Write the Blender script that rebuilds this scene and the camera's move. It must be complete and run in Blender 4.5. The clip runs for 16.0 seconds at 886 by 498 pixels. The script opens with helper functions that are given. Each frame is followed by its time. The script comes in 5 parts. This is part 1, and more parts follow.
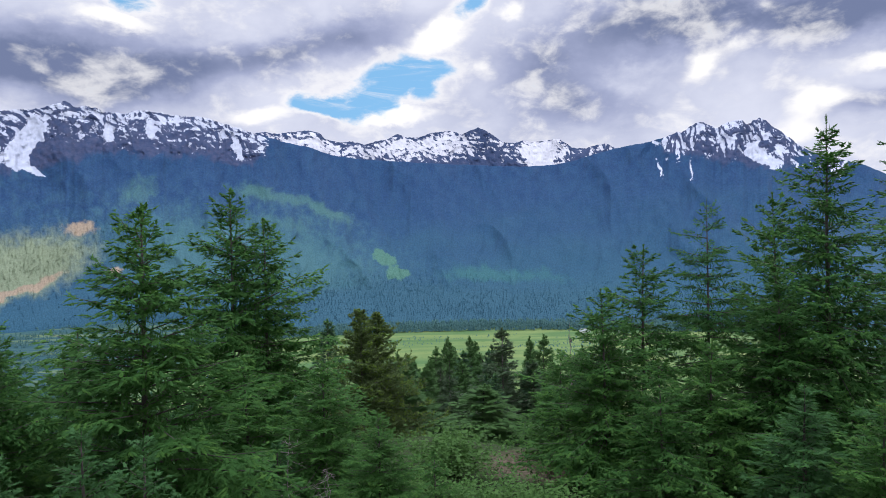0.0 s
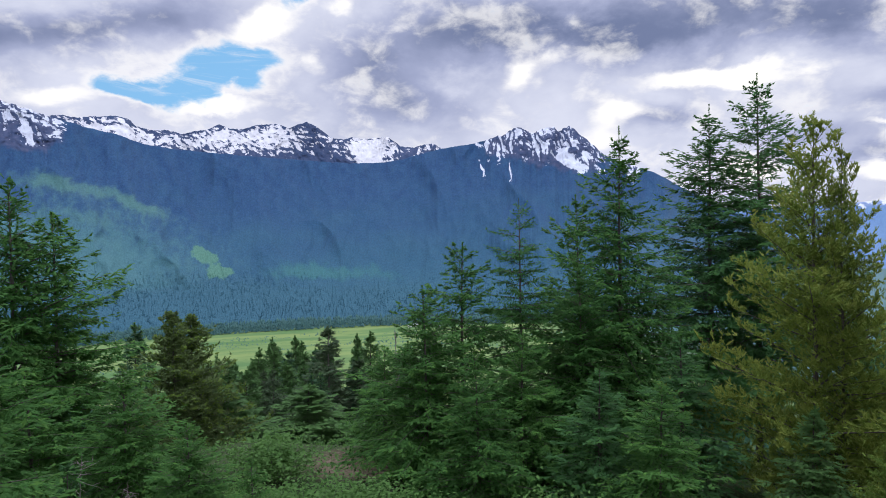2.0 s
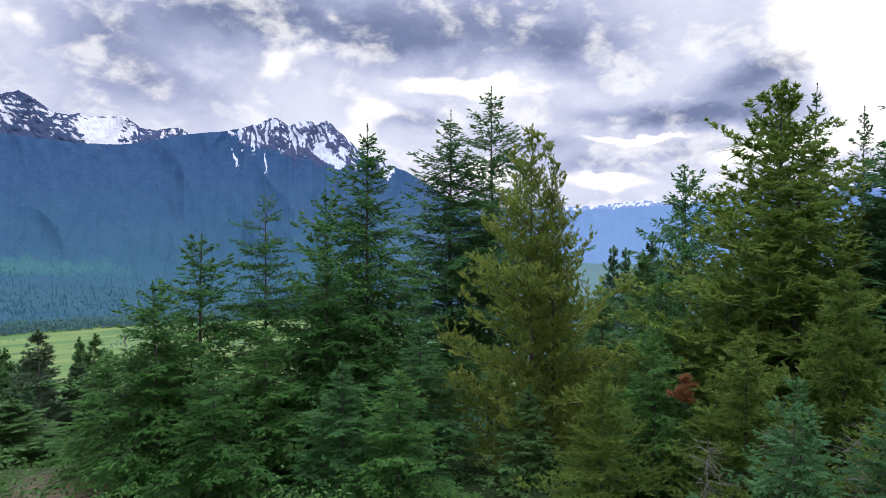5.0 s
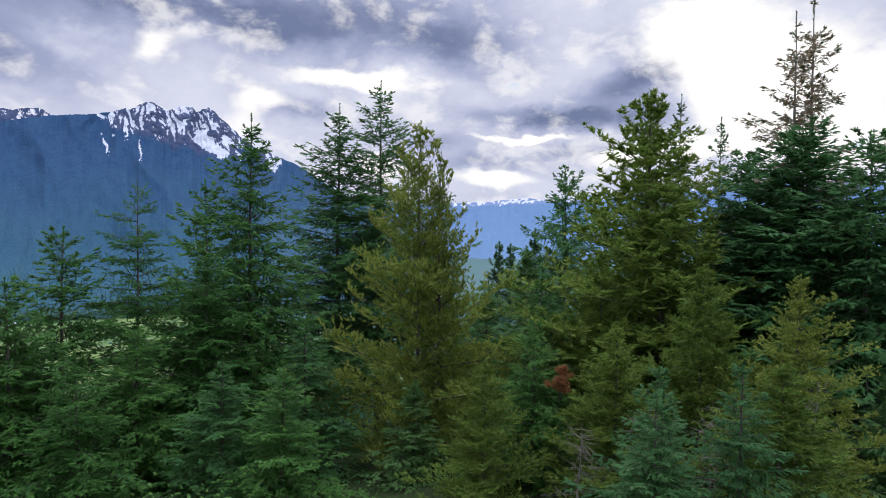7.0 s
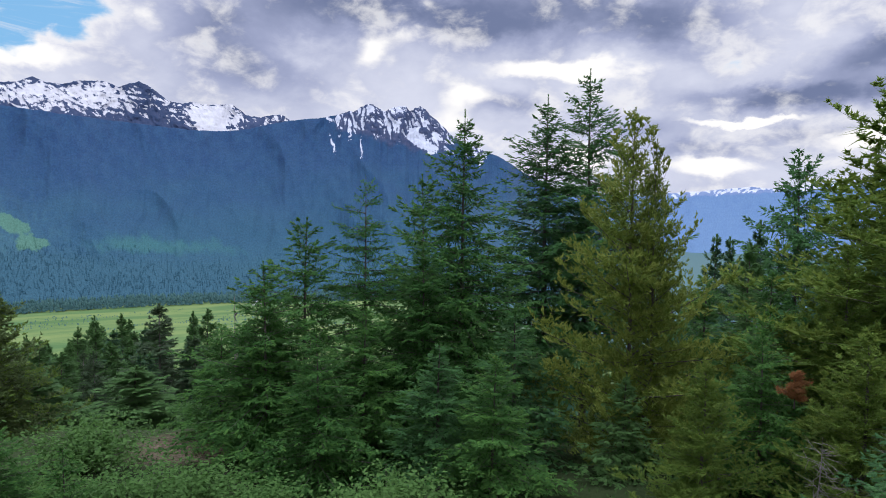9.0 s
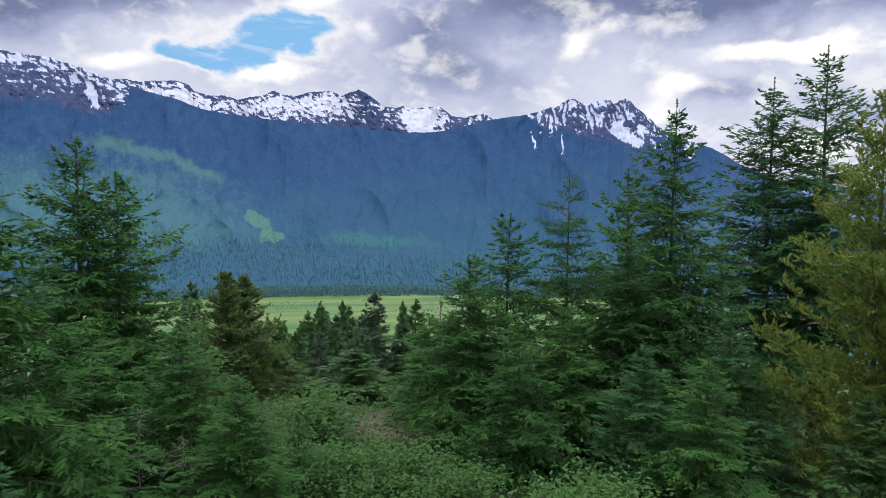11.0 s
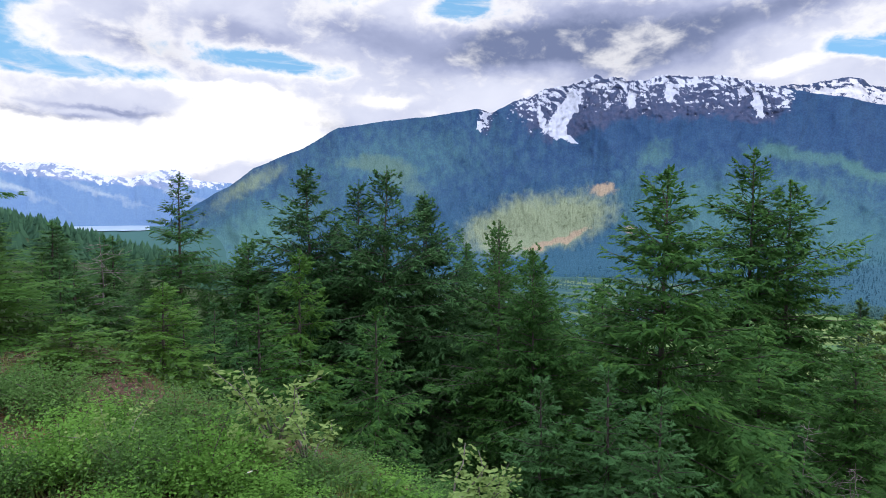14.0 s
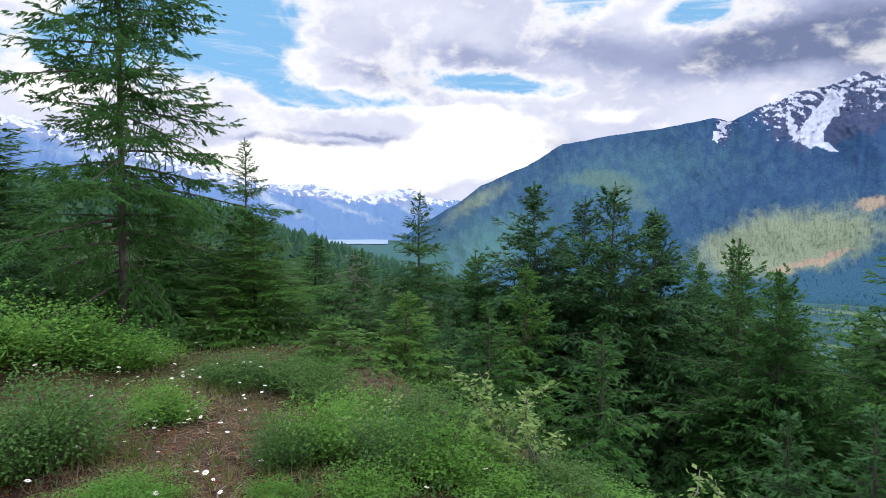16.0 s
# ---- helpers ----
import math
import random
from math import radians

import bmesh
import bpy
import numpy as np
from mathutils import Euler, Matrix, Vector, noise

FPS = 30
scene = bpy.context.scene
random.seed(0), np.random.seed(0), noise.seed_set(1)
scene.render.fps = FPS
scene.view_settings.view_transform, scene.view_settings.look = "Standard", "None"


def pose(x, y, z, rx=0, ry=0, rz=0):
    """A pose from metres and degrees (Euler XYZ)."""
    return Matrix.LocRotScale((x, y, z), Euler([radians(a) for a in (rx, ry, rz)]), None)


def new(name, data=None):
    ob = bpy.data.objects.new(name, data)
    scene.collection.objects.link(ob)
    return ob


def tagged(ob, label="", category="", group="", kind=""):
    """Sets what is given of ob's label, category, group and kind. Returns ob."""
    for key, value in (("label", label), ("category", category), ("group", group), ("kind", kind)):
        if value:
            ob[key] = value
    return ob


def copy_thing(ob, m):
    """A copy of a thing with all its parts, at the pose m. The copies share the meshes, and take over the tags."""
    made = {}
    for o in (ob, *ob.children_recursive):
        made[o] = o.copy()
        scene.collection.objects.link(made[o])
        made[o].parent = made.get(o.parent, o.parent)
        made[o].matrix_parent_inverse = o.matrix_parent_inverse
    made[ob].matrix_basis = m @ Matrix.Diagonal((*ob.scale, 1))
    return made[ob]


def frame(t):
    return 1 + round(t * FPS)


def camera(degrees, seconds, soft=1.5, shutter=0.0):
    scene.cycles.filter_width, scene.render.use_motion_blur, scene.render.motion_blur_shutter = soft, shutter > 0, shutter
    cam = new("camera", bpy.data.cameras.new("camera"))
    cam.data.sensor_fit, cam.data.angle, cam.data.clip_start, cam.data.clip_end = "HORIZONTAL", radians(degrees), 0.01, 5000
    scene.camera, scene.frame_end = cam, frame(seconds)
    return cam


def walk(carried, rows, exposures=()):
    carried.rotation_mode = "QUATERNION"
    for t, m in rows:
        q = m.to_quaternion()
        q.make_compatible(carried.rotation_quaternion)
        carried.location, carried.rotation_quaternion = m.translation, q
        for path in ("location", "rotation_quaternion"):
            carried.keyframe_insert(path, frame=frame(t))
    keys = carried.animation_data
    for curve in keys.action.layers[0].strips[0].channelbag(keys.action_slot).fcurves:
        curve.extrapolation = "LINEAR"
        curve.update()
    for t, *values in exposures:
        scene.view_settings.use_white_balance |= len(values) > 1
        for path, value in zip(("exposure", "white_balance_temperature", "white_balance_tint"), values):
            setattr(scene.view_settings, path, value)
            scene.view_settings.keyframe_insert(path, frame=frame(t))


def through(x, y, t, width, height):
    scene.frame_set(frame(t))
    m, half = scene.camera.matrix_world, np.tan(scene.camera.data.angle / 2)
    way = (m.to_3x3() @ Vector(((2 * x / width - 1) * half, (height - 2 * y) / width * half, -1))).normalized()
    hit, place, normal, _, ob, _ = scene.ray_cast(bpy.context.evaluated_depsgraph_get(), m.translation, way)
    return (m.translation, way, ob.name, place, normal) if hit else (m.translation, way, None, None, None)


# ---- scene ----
EYE = 1.65   # height of the lens over the ground at the viewpoint


def aim(x, y, z, turn, tilt, lean):
    """turn: degrees clockwise from north (+y); tilt: up; lean: roll."""
    return pose(x, y, EYE + z, 90 + tilt, 0, -turn) @ pose(0, 0, 0, 0, 0, lean)


cam = camera(69.53, 16.0, soft=0.8)
walk(cam, [
    (0.00, aim(-0.086, 0.445, -0.002, 0.00, -1.00, -1.46)),
    (0.50, aim(-0.064, 0.462, -0.006, 2.97, -0.98, -1.45)),
    (1.00, aim(-0.035, 0.473, -0.008, 7.34, -1.20, -1.44)),
    (1.50, aim(0.034, 0.425, -0.006, 11.81, -1.44, -1.34)),
    (2.00, aim(0.081, 0.459, 0.012, 15.22, -1.62, -1.17)),
    (2.50, aim(0.123, 0.473, 0.019, 17.99, -1.73, -0.92)),
    (3.00, aim(0.150, 0.482, 0.014, 20.04, -1.90, -0.71)),
    (3.50, aim(0.173, 0.489, -0.002, 21.56, -2.01, -0.53)),
    (4.00, aim(0.197, 0.485, -0.010, 23.93, -2.10, -0.34)),
    (4.50, aim(0.258, 0.462, -0.012, 29.31, -2.22, -0.09)),
    (5.00, aim(0.373, 0.465, -0.011, 36.85, -2.29, 0.20)),
    (5.20, aim(0.406, 0.462, -0.013, 39.44, -2.27, 0.33)),
    (5.72, aim(0.475, 0.453, -0.006, 45.34, -2.32, 0.63)),
    (6.25, aim(0.477, 0.435, 0.008, 48.05, -2.40, 0.87)),
    (6.78, aim(0.439, 0.423, 0.019, 47.79, -2.54, 1.02)),
    (7.30, aim(0.386, 0.433, 0.015, 44.83, -2.76, 1.02)),
    (7.50, aim(0.381, 0.451, 0.010, 43.94, -2.86, 1.05)),
    (8.00, aim(0.318, 0.469, -0.005, 39.19, -3.11, 0.92)),
    (8.50, aim(0.240, 0.471, -0.006, 33.52, -3.40, 0.88)),
    (9.00, aim(0.184, 0.460, -0.007, 28.72, -3.68, 0.79)),
    (9.50, aim(0.117, 0.434, -0.020, 22.06, -3.93, 0.49)),
    (9.70, aim(0.081, 0.418, -0.034, 19.10, -4.06, 0.52)),
    (10.22, aim(0.051, 0.401, -0.044, 14.18, -4.23, 0.42)),
    (10.75, aim(0.071, 0.408, -0.039, 11.90, -4.23, 0.47)),
    (11.28, aim(0.069, 0.430, -0.022, 9.35, -4.16, 0.58)),
    (11.80, aim(-0.025, 0.460, 0.000, 3.58, -4.12, 0.67)),
    (12.00, aim(-0.074, 0.473, 0.018, 1.49, -4.06, 0.78)),
    (12.50, aim(-0.242, 0.502, 0.032, -7.56, -4.13, 0.72)),
    (13.00, aim(-0.334, 0.478, 0.028, -20.75, -4.27, 0.51)),
    (13.50, aim(-0.270, 0.392, 0.005, -34.42, -4.26, 0.34)),
    (14.00, aim(-0.246, 0.349, -0.002, -43.55, -3.87, 0.13)),
    (14.50, aim(-0.225, 0.309, 0.002, -49.02, -3.53, 0.10)),
    (15.00, aim(-0.209, 0.276, 0.000, -53.72, -3.19, 0.17)),
    (15.50, aim(-0.183, 0.233, 0.001, -58.72, -2.87, 0.15)),
    (16.00, aim(-0.155, 0.191, -0.001, -63.32, -2.48, 0.25)),
], exposures=((0, -0.08), (1.5, -0.12), (3, 0.06), (4.5, 0.1), (5.2, 0), (8, -0.14), (9.5, -0.14), (12.5, -0.04), (14.5, 0.05), (16, 0.05)))

# ---- world, sun ----
SUN_TURN, SUN_UP = 42.0, 14.0
world = bpy.data.worlds.new("sky")
scene.world = world
world.use_nodes = True
wt = world.node_tree
wt.nodes.clear()


class Graph:
    """Small helper to write node graphs in short lines."""

    def __init__(self, tree):
        self.t = tree

    def node(self, kind, **props):
        n = self.t.nodes.new(kind)
        if "data_type" in props:
            n.data_type = props["data_type"]
        if "blend_type" in props:
            n.blend_type = props["blend_type"]
        if "operation" in props:
            n.operation = props["operation"]
        if "use_clamp" in props:
            n.use_clamp = props["use_clamp"]
        if "interpolation_type" in props:
            n.interpolation_type = props["interpolation_type"]
        if "vector_type" in props:
            n.vector_type = props["vector_type"]
        if "sky_type" in props:
            n.sky_type = props["sky_type"]
        if "sun_disc" in props:
            n.sun_disc = props["sun_disc"]
        return n

    def put(self, sock, v):
        if hasattr(v, "links"):
            self.t.links.new(v, sock)
        elif v is not None:
            sock.default_value = v

    def m(self, op, a, b=None, c=None, clamp=False):
        n = self.node("ShaderNodeMath", operation=op, use_clamp=clamp)
        for s, v in zip(n.inputs, (a, b, c)):
            self.put(s, v)
        return n.outputs[0]

    def v(self, op, a, b=None, scale=None):
        n = self.node("ShaderNodeVectorMath", operation=op)
        self.put(n.inputs[0], a)
        if b is not None:
            self.put(n.inputs[1], b)
        if scale is not None:
            self.put(n.inputs["Scale"], scale)
        return n.outputs["Value"] if op in ("DOT_PRODUCT", "LENGTH", "DISTANCE") else n.outputs[0]

    def noise(self, vec, scale, detail=4.0, rough=0.55, distort=0.0, colour=False):
        n = self.node("ShaderNodeTexNoise")
        self.put(n.inputs["Vector"], vec)
        self.put(n.inputs["Scale"], scale)
        n.inputs["Detail"].default_value, n.inputs["Roughness"].default_value = detail, rough
        n.inputs["Distortion"].default_value = distort
        return n.outputs["Color" if colour else "Fac"]

    def step(self, x, lo, hi):
        n = self.node("ShaderNodeMapRange", interpolation_type="SMOOTHSTEP")
        self.put(n.inputs[0], x)
        n.inputs[1].default_value, n.inputs[2].default_value = lo, hi
        return n.outputs[0]

    def mix(self, f, a, b, blend="MIX"):
        n = self.node("ShaderNodeMix", data_type="RGBA", blend_type=blend)
        self.put(n.inputs[0], f)
        self.put(n.inputs[6], a if hasattr(a, "links") else (*a, 1))
        self.put(n.inputs[7], b if hasattr(b, "links") else (*b, 1))
        return n.outputs[2]

    def xyz(self, x, y, z):
        n = self.node("ShaderNodeCombineXYZ")
        for s, v in zip(n.inputs, (x, y, z)):
            self.put(s, v)
        return n.outputs[0]

    def parts(self, vec):
        n = self.node("ShaderNodeSeparateXYZ")
        self.put(n.inputs[0], vec)
        return n.outputs


def blobs(g, p, rows):
    """The sum of soft ellipses (turn, up, half-width, half-height, lean, weight), in degrees, at the point p."""
    total = None
    for a, e, w, h, lean, weight in rows:
        n = g.node("ShaderNodeMapping", vector_type="TEXTURE")
        g.put(n.inputs["Vector"], p)
        n.inputs["Location"].default_value = (a, e, 0)
        n.inputs["Rotation"].default_value = (0, 0, radians(lean))
        n.inputs["Scale"].default_value = (w, h, 1)
        d = g.v("DOT_PRODUCT", n.outputs[0], n.outputs[0])
        k = g.m("EXPONENT", g.m("MULTIPLY", d, -0.9))
        total = g.m("MULTIPLY_ADD", k, weight, total if total is not None else 0.0)
    return total


g = Graph(wt)
way = g.node("ShaderNodeTexCoord").outputs["Generated"]
wx, wy, wz = g.parts(way)
turn = g.m("MULTIPLY", g.m("ARCTAN2", wx, wy), 57.29578)
rise = g.m("MULTIPLY", g.m("ARCSINE", wz), 57.29578)
flat = g.xyz(turn, g.m("MULTIPLY", rise, 1.6), 0.0)
swirl = g.v("SUBTRACT", g.noise(flat, 0.11, 6, 0.54, 0.2, colour=True), (0.5, 0.5, 0.5))
fine = g.v("SUBTRACT", g.noise(flat, 0.5, 4, 0.6, 0.2, colour=True), (0.5, 0.5, 0.5))
place = g.v("ADD", g.xyz(turn, rise, 0.0), g.v("ADD", g.v("SCALE", swirl, scale=3.6), g.v("SCALE", fine, scale=1.1)))
GAPS = ((-3.2, 13.6, 4.4, 1.8, 18, 1.2), (-10.4, 11.9, 3.2, 0.8, -4, 1.1), (3.1, 19.6, 1.6, 1.0, 30, 0.8), (-26, 19, 2.5, 0.9, 0, 0.8),
        (-81.6, 14.5, 5, 2.6, -14, 1.2), (-92, 13, 6, 2.6, 0, 1.1), (-86, 18, 8, 2.6, 0, 1.1), (-72.5, 10.5, 6.5, 0.9, -6, 1.15), (-58, 11.7, 5.5, 1.0, -5, 1.1), (-42, 17.1, 3, 1.0, 0, 1.0), (-51, 18.8, 3, 1.0, 0, 0.8))
SHADES_EAST = ((18, 16.8, 7, 2.6, 0, 1.15), (26, 17.8, 6, 1.8, 0, 0.8), (32, 15.6, 6, 1.8, -4, 1.1), (40, 17, 8, 2.2, 0, 1.0), (47.5, 15, 5, 1.6, -6, 1.0), (62.4, 11.6, 4, 1.5, 14, 1.2), (66.6, 13.4, 3, 1.2, 20, 1.0),
               (54.6, 9.3, 5, 0.7, 0, 0.9), (60, 9.0, 6, 0.8, 3, 1.0), (50.5, 5.2, 4, 0.6, 0, 0.6), (35, 9, 4, 1.0, 0, 0.6), (12.5, 11.5, 6, 2.4, 0, 0.8), (45, 6.8, 4, 0.8, 0, 0.5), (9, 15, 4, 2.5, 0, 0.7), (58, 6.3, 4, 0.5, 0, 0.6))
SHADES_WEST = ((-29, 13.6, 8, 2.2, 0, 1.35), (-21.4, 15, 6, 1.6, 6, 0.9), (-7.7, 17.7, 4, 1.4, 12, 0.9), (-14, 15.8, 4, 1.4, 8, 0.7), (-36, 14, 5, 1.5, 0, 0.8), (-40, 13.3, 5, 1.4, 0, 0.8), (-50.5, 14.8, 5, 1.3, -4, 0.8),
               (-68, 12.6, 4, 0.7, -14, 0.7), (-60, 13.8, 5, 1.0, -8, 0.6), (-55.4, 7.9, 2.2, 0.6, -20, 1.6), (-74.5, 6.4, 3, 0.3, 0, 0.9), (-69.9, 7.2, 4, 0.25, -4, 0.9), (-78.5, 6.8, 2.5, 0.3, 0, 0.8), (-78.2, 10.6, 2, 0.4, -10, 0.7))
BRIGHTS_EAST = ((22, 13.4, 2.0, 1.7, 15, 0.75), (25.6, 14.5, 1.8, 1.1, 15, 0.75), (31, 9.8, 3, 1.0, 0, 0.8), (35.6, 12, 4, 0.9, 3, 1.0), (41, 12.8, 3, 0.9, 10, 0.9), (45, 12.2, 3.5, 0.8, 0, 0.9), (51.5, 3.8, 4, 0.8, 0, 1.2),
                (53.7, 7.4, 4.5, 0.35, 2, 1.2), (64.5, 6.3, 5, 0.8, 5, 1.3), (67, 16, 4, 2.2, 0, 1.3), (70.5, 11.5, 3, 3, 0, 1.3), (76, 10, 7, 6, 0, 1.4), (29, 7.5, 2.5, 1.6, 0, 0.8), (41, 4.2, 3, 1.3, 0, 1.0))
BRIGHTS_WEST = ((-0.2, 17.4, 3.2, 1.5, 15, 1.1), (-3.9, 10.8, 4, 0.8, 4, 1.1), (-15.5, 11, 3.4, 1.0, 10, 1.0), (-26.8, 17.3, 4, 0.9, 0, 0.9), (6.4, 19, 1.6, 0.8, 0, 0.9), (4, 14.8, 1.4, 1.2, 0, 0.7), (-70, 4.6, 14, 1.8, 0, 1.3),
                (-60, 7, 6, 2.2, 0, 1.1), (-80, 4.6, 6, 1.4, 0, 1.0), (-64, 9.3, 8, 0.8, -6, 1.0), (-94, 10, 5, 1.4, 0, 1.0), (-48, 9.6, 4, 0.9, 0, 0.8), (-72, 14.6, 5, 0.7, -16, 0.7))
billow = g.m("SUBTRACT", g.noise(flat, 0.16, 9, 0.52, 0.35), 0.5)
puff = g.m("SUBTRACT", g.noise(g.v("ADD", flat, (40.0, 9.0, 3.0)), 0.42, 8, 0.58, 0.3), 0.5)
opening = g.m("ADD", blobs(g, place, GAPS), g.m("MULTIPLY", billow, 1.5))
wisp = g.noise(g.xyz(g.m("MULTIPLY_ADD", rise, 0.5, g.m("MULTIPLY", turn, 0.35)), g.m("MULTIPLY", rise, 2.2), 7.0), 0.32, 7, 0.62, 1.2)
gap = g.m("MULTIPLY", g.step(g.m("ADD", opening, g.m("MULTIPLY", puff, 0.9)), 0.30, 0.72), g.m("SUBTRACT", 1.0, g.m("MULTIPLY", g.step(wisp, 0.48, 0.80), 0.85)))
lining = g.m("MULTIPLY", g.step(g.m("ADD", opening, puff), -0.05, 0.36), 0.6)
soft = g.m("SUBTRACT", g.noise(flat, 0.07, 5, 0.55, 0.4), 0.5)
depth = g.m("ADD", blobs(g, place, SHADES_EAST + SHADES_WEST), g.m("ADD", g.m("MULTIPLY", billow, 0.75), g.m("ADD", g.m("MULTIPLY", soft, 1.0), g.m("MULTIPLY", puff, 0.14))))
shade, deep = g.step(depth, -0.30, 0.55), g.step(depth, 0.28, 1.35)
bright = g.step(g.m("ADD", blobs(g, place, BRIGHTS_EAST + BRIGHTS_WEST), g.m("ADD", g.m("MULTIPLY", billow, 1.0), g.m("MULTIPLY", puff, 0.45))), 0.26, 0.86)
body = g.mix(shade, (0.80, 0.83, 0.985), (0.42, 0.465, 0.68))
body = g.mix(deep, body, (0.190, 0.234, 0.40))
body = g.mix(g.m("MAXIMUM", bright, lining), body, (1.16, 1.14, 1.13))
sky = g.node("ShaderNodeTexSky", sky_type="NISHITA", sun_disc=False)
sky.sun_elevation, sky.sun_rotation = radians(SUN_UP), radians(SUN_TURN)
sky.altitude, sky.air_density, sky.dust_density, sky.ozone_density = 700, 1.0, 0.6, 1.5
blue = g.mix(1.0, sky.outputs[0], (0.075, 0.115, 0.155), "MULTIPLY")
blue = g.mix(0.75, blue, (0.29, 0.61, 0.97))
allsky = g.mix(gap, body, blue)
# an overcast sky grows brighter towards the zenith
climb = g.m("MULTIPLY_ADD", g.step(wz, 0.36, 0.95), 2.1, 1.0)
allsky = g.v("SCALE", allsky, scale=climb)
allsky = g.mix(g.step(rise, -14.0, -4.0), (0.10, 0.12, 0.12), allsky)
bg = g.node("ShaderNodeBackground")
g.put(bg.inputs[0], allsky)
bg.inputs[1].default_value = 1.0
wt.links.new(bg.outputs[0], g.node("ShaderNodeOutputWorld").inputs[0])

lamp = bpy.data.lights.new("sun", "SUN")
lamp.energy, lamp.angle, lamp.color = 1.0, radians(14), (1.0, 0.93, 0.82)
sun = new("sun", lamp)
sun.rotation_euler = (radians(90 - SUN_UP), 0, radians(180 - SUN_TURN))

# ---- materials ----
def material(name, rough=0.7):
    mat = bpy.data.materials.new(name)
    mat.use_nodes = True
    g = Graph(mat.node_tree)
    b = mat.node_tree.nodes["Principled BSDF"]
    b.inputs["Roughness"].default_value = rough
    return mat, g, b


def foliage(name, dark, light, vary=0.5, through=0.40, rough=0.6):
    """Needles or leaves: colour varies from plant to plant and along each plant, some light passes through."""
    mat, g, b = material(name, rough)
    info = g.node("ShaderNodeObjectInfo")
    pos = g.node("ShaderNodeTexCoord").outputs["Object"]
    n = g.noise(pos, 1.7, 3, 0.6)
    isl = g.node("ShaderNodeNewGeometry").outputs["Random Per Island"]
    f = g.m("ADD", g.m("MULTIPLY", n, 0.7), g.m("MULTIPLY", isl, 0.5))
    f = g.m("ADD", f, g.m("MULTIPLY_ADD", info.outputs["Random"], vary, -0.1 - vary / 2), clamp=True)
    col = g.mix(f, dark, light)
    g.put(b.inputs["Base Color"], col)
    b.inputs["Specular IOR Level"].default_value = 0.08
    t = g.node("ShaderNodeBsdfTranslucent")
    g.put(t.inputs[0], g.mix(0.5, col, light))
    mx = g.node("ShaderNodeMixShader")
    mx.inputs[0].default_value = through
    mat.node_tree.links.new(b.outputs[0], mx.inputs[1])
    mat.node_tree.links.new(t.outputs[0], mx.inputs[2])
    mat.node_tree.links.new(mx.outputs[0], mat.node_tree.nodes["Material Output"].inputs[0])
    return mat


def bark(name, dark, light):
    mat, g, b = material(name, 0.9)
    pos = g.node("ShaderNodeTexCoord").outputs["Object"]
    st = g.v("MULTIPLY", pos, (14, 14, 3))
    n = g.noise(st, 2.0, 5, 0.65)
    g.put(b.inputs["Base Color"], g.mix(g.step(n, 0.3, 0.7), dark, light))
    bump = g.node("ShaderNodeBump")
    bump.inputs["Strength"].default_value, bump.inputs["Distance"].default_value = 0.6, 0.02
    g.put(bump.inputs["Height"], n)
    g.put(b.inputs["Normal"], bump.outputs[0])
    return mat


fir_needles = foliage("fir_needles", (0.040, 0.117, 0.031), (0.086, 0.210, 0.049))
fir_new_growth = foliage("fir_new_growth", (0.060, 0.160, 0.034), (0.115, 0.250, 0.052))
# lighter, yellower copy of fir_needles: sunlight on the left-hand firs put into colour
light_needles = foliage("light_needles", (0.060, 0.158, 0.031), (0.132, 0.270, 0.050))
spruce_needles = foliage("spruce_needles", (0.046, 0.128, 0.048), (0.095, 0.222, 0.074))
# darker copy of spruce_needles: the shade on the near spruces is in the colour
shade_needles = foliage("shade_needles", (0.030, 0.084, 0.031), (0.062, 0.146, 0.048))
pine_needles = foliage("pine_needles", (0.100, 0.160, 0.030), (0.225, 0.300, 0.062))
brown_needles = foliage("brown_needles", (0.165, 0.143, 0.093), (0.360, 0.285, 0.195))
pine_green = foliage("pine_green", (0.081, 0.156, 0.031), (0.189, 0.280, 0.058))
pine_tips = foliage("pine_tips", (0.180, 0.235, 0.042), (0.300, 0.360, 0.085))
olive_needles = foliage("olive_needles", (0.076, 0.124, 0.046), (0.146, 0.205, 0.076))
# haze in front of the lower trees, put into their needles as paler green
mist_needles = foliage("mist_needles", (0.068, 0.154, 0.053), (0.127, 0.248, 0.079))
mist_dark = foliage("mist_dark", (0.046, 0.108, 0.060), (0.086, 0.170, 0.086))
dead_needles = foliage("dead_needles", (0.20, 0.090, 0.038), (0.34, 0.165, 0.070))
grey_needles = foliage("grey_needles", (0.060, 0.110, 0.056), (0.115, 0.170, 0.085))
shrub_leaves = foliage("shrub_leaves", (0.076, 0.196, 0.032), (0.184, 0.368, 0.071), through=0.35)
sapling_leaves = foliage("sapling_leaves", (0.156, 0.260, 0.072), (0.286, 0.403, 0.130), through=0.35)
grass_blades = foliage("grass_blades", (0.08, 0.13, 0.03), (0.20, 0.24, 0.07), through=0.3)
dull_leaves = foliage("dull_leaves", (0.056, 0.138, 0.035), (0.133, 0.255, 0.071), through=0.35)
bank_leaves = foliage("bank_leaves", (0.033, 0.079, 0.023), (0.086, 0.163, 0.050), through=0.3)
# valley trees: the blue-green haze of distance is put into the leaf colour
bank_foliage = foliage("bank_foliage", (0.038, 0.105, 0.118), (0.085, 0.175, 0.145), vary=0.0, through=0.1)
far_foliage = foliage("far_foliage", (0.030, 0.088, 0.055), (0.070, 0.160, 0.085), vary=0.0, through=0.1)
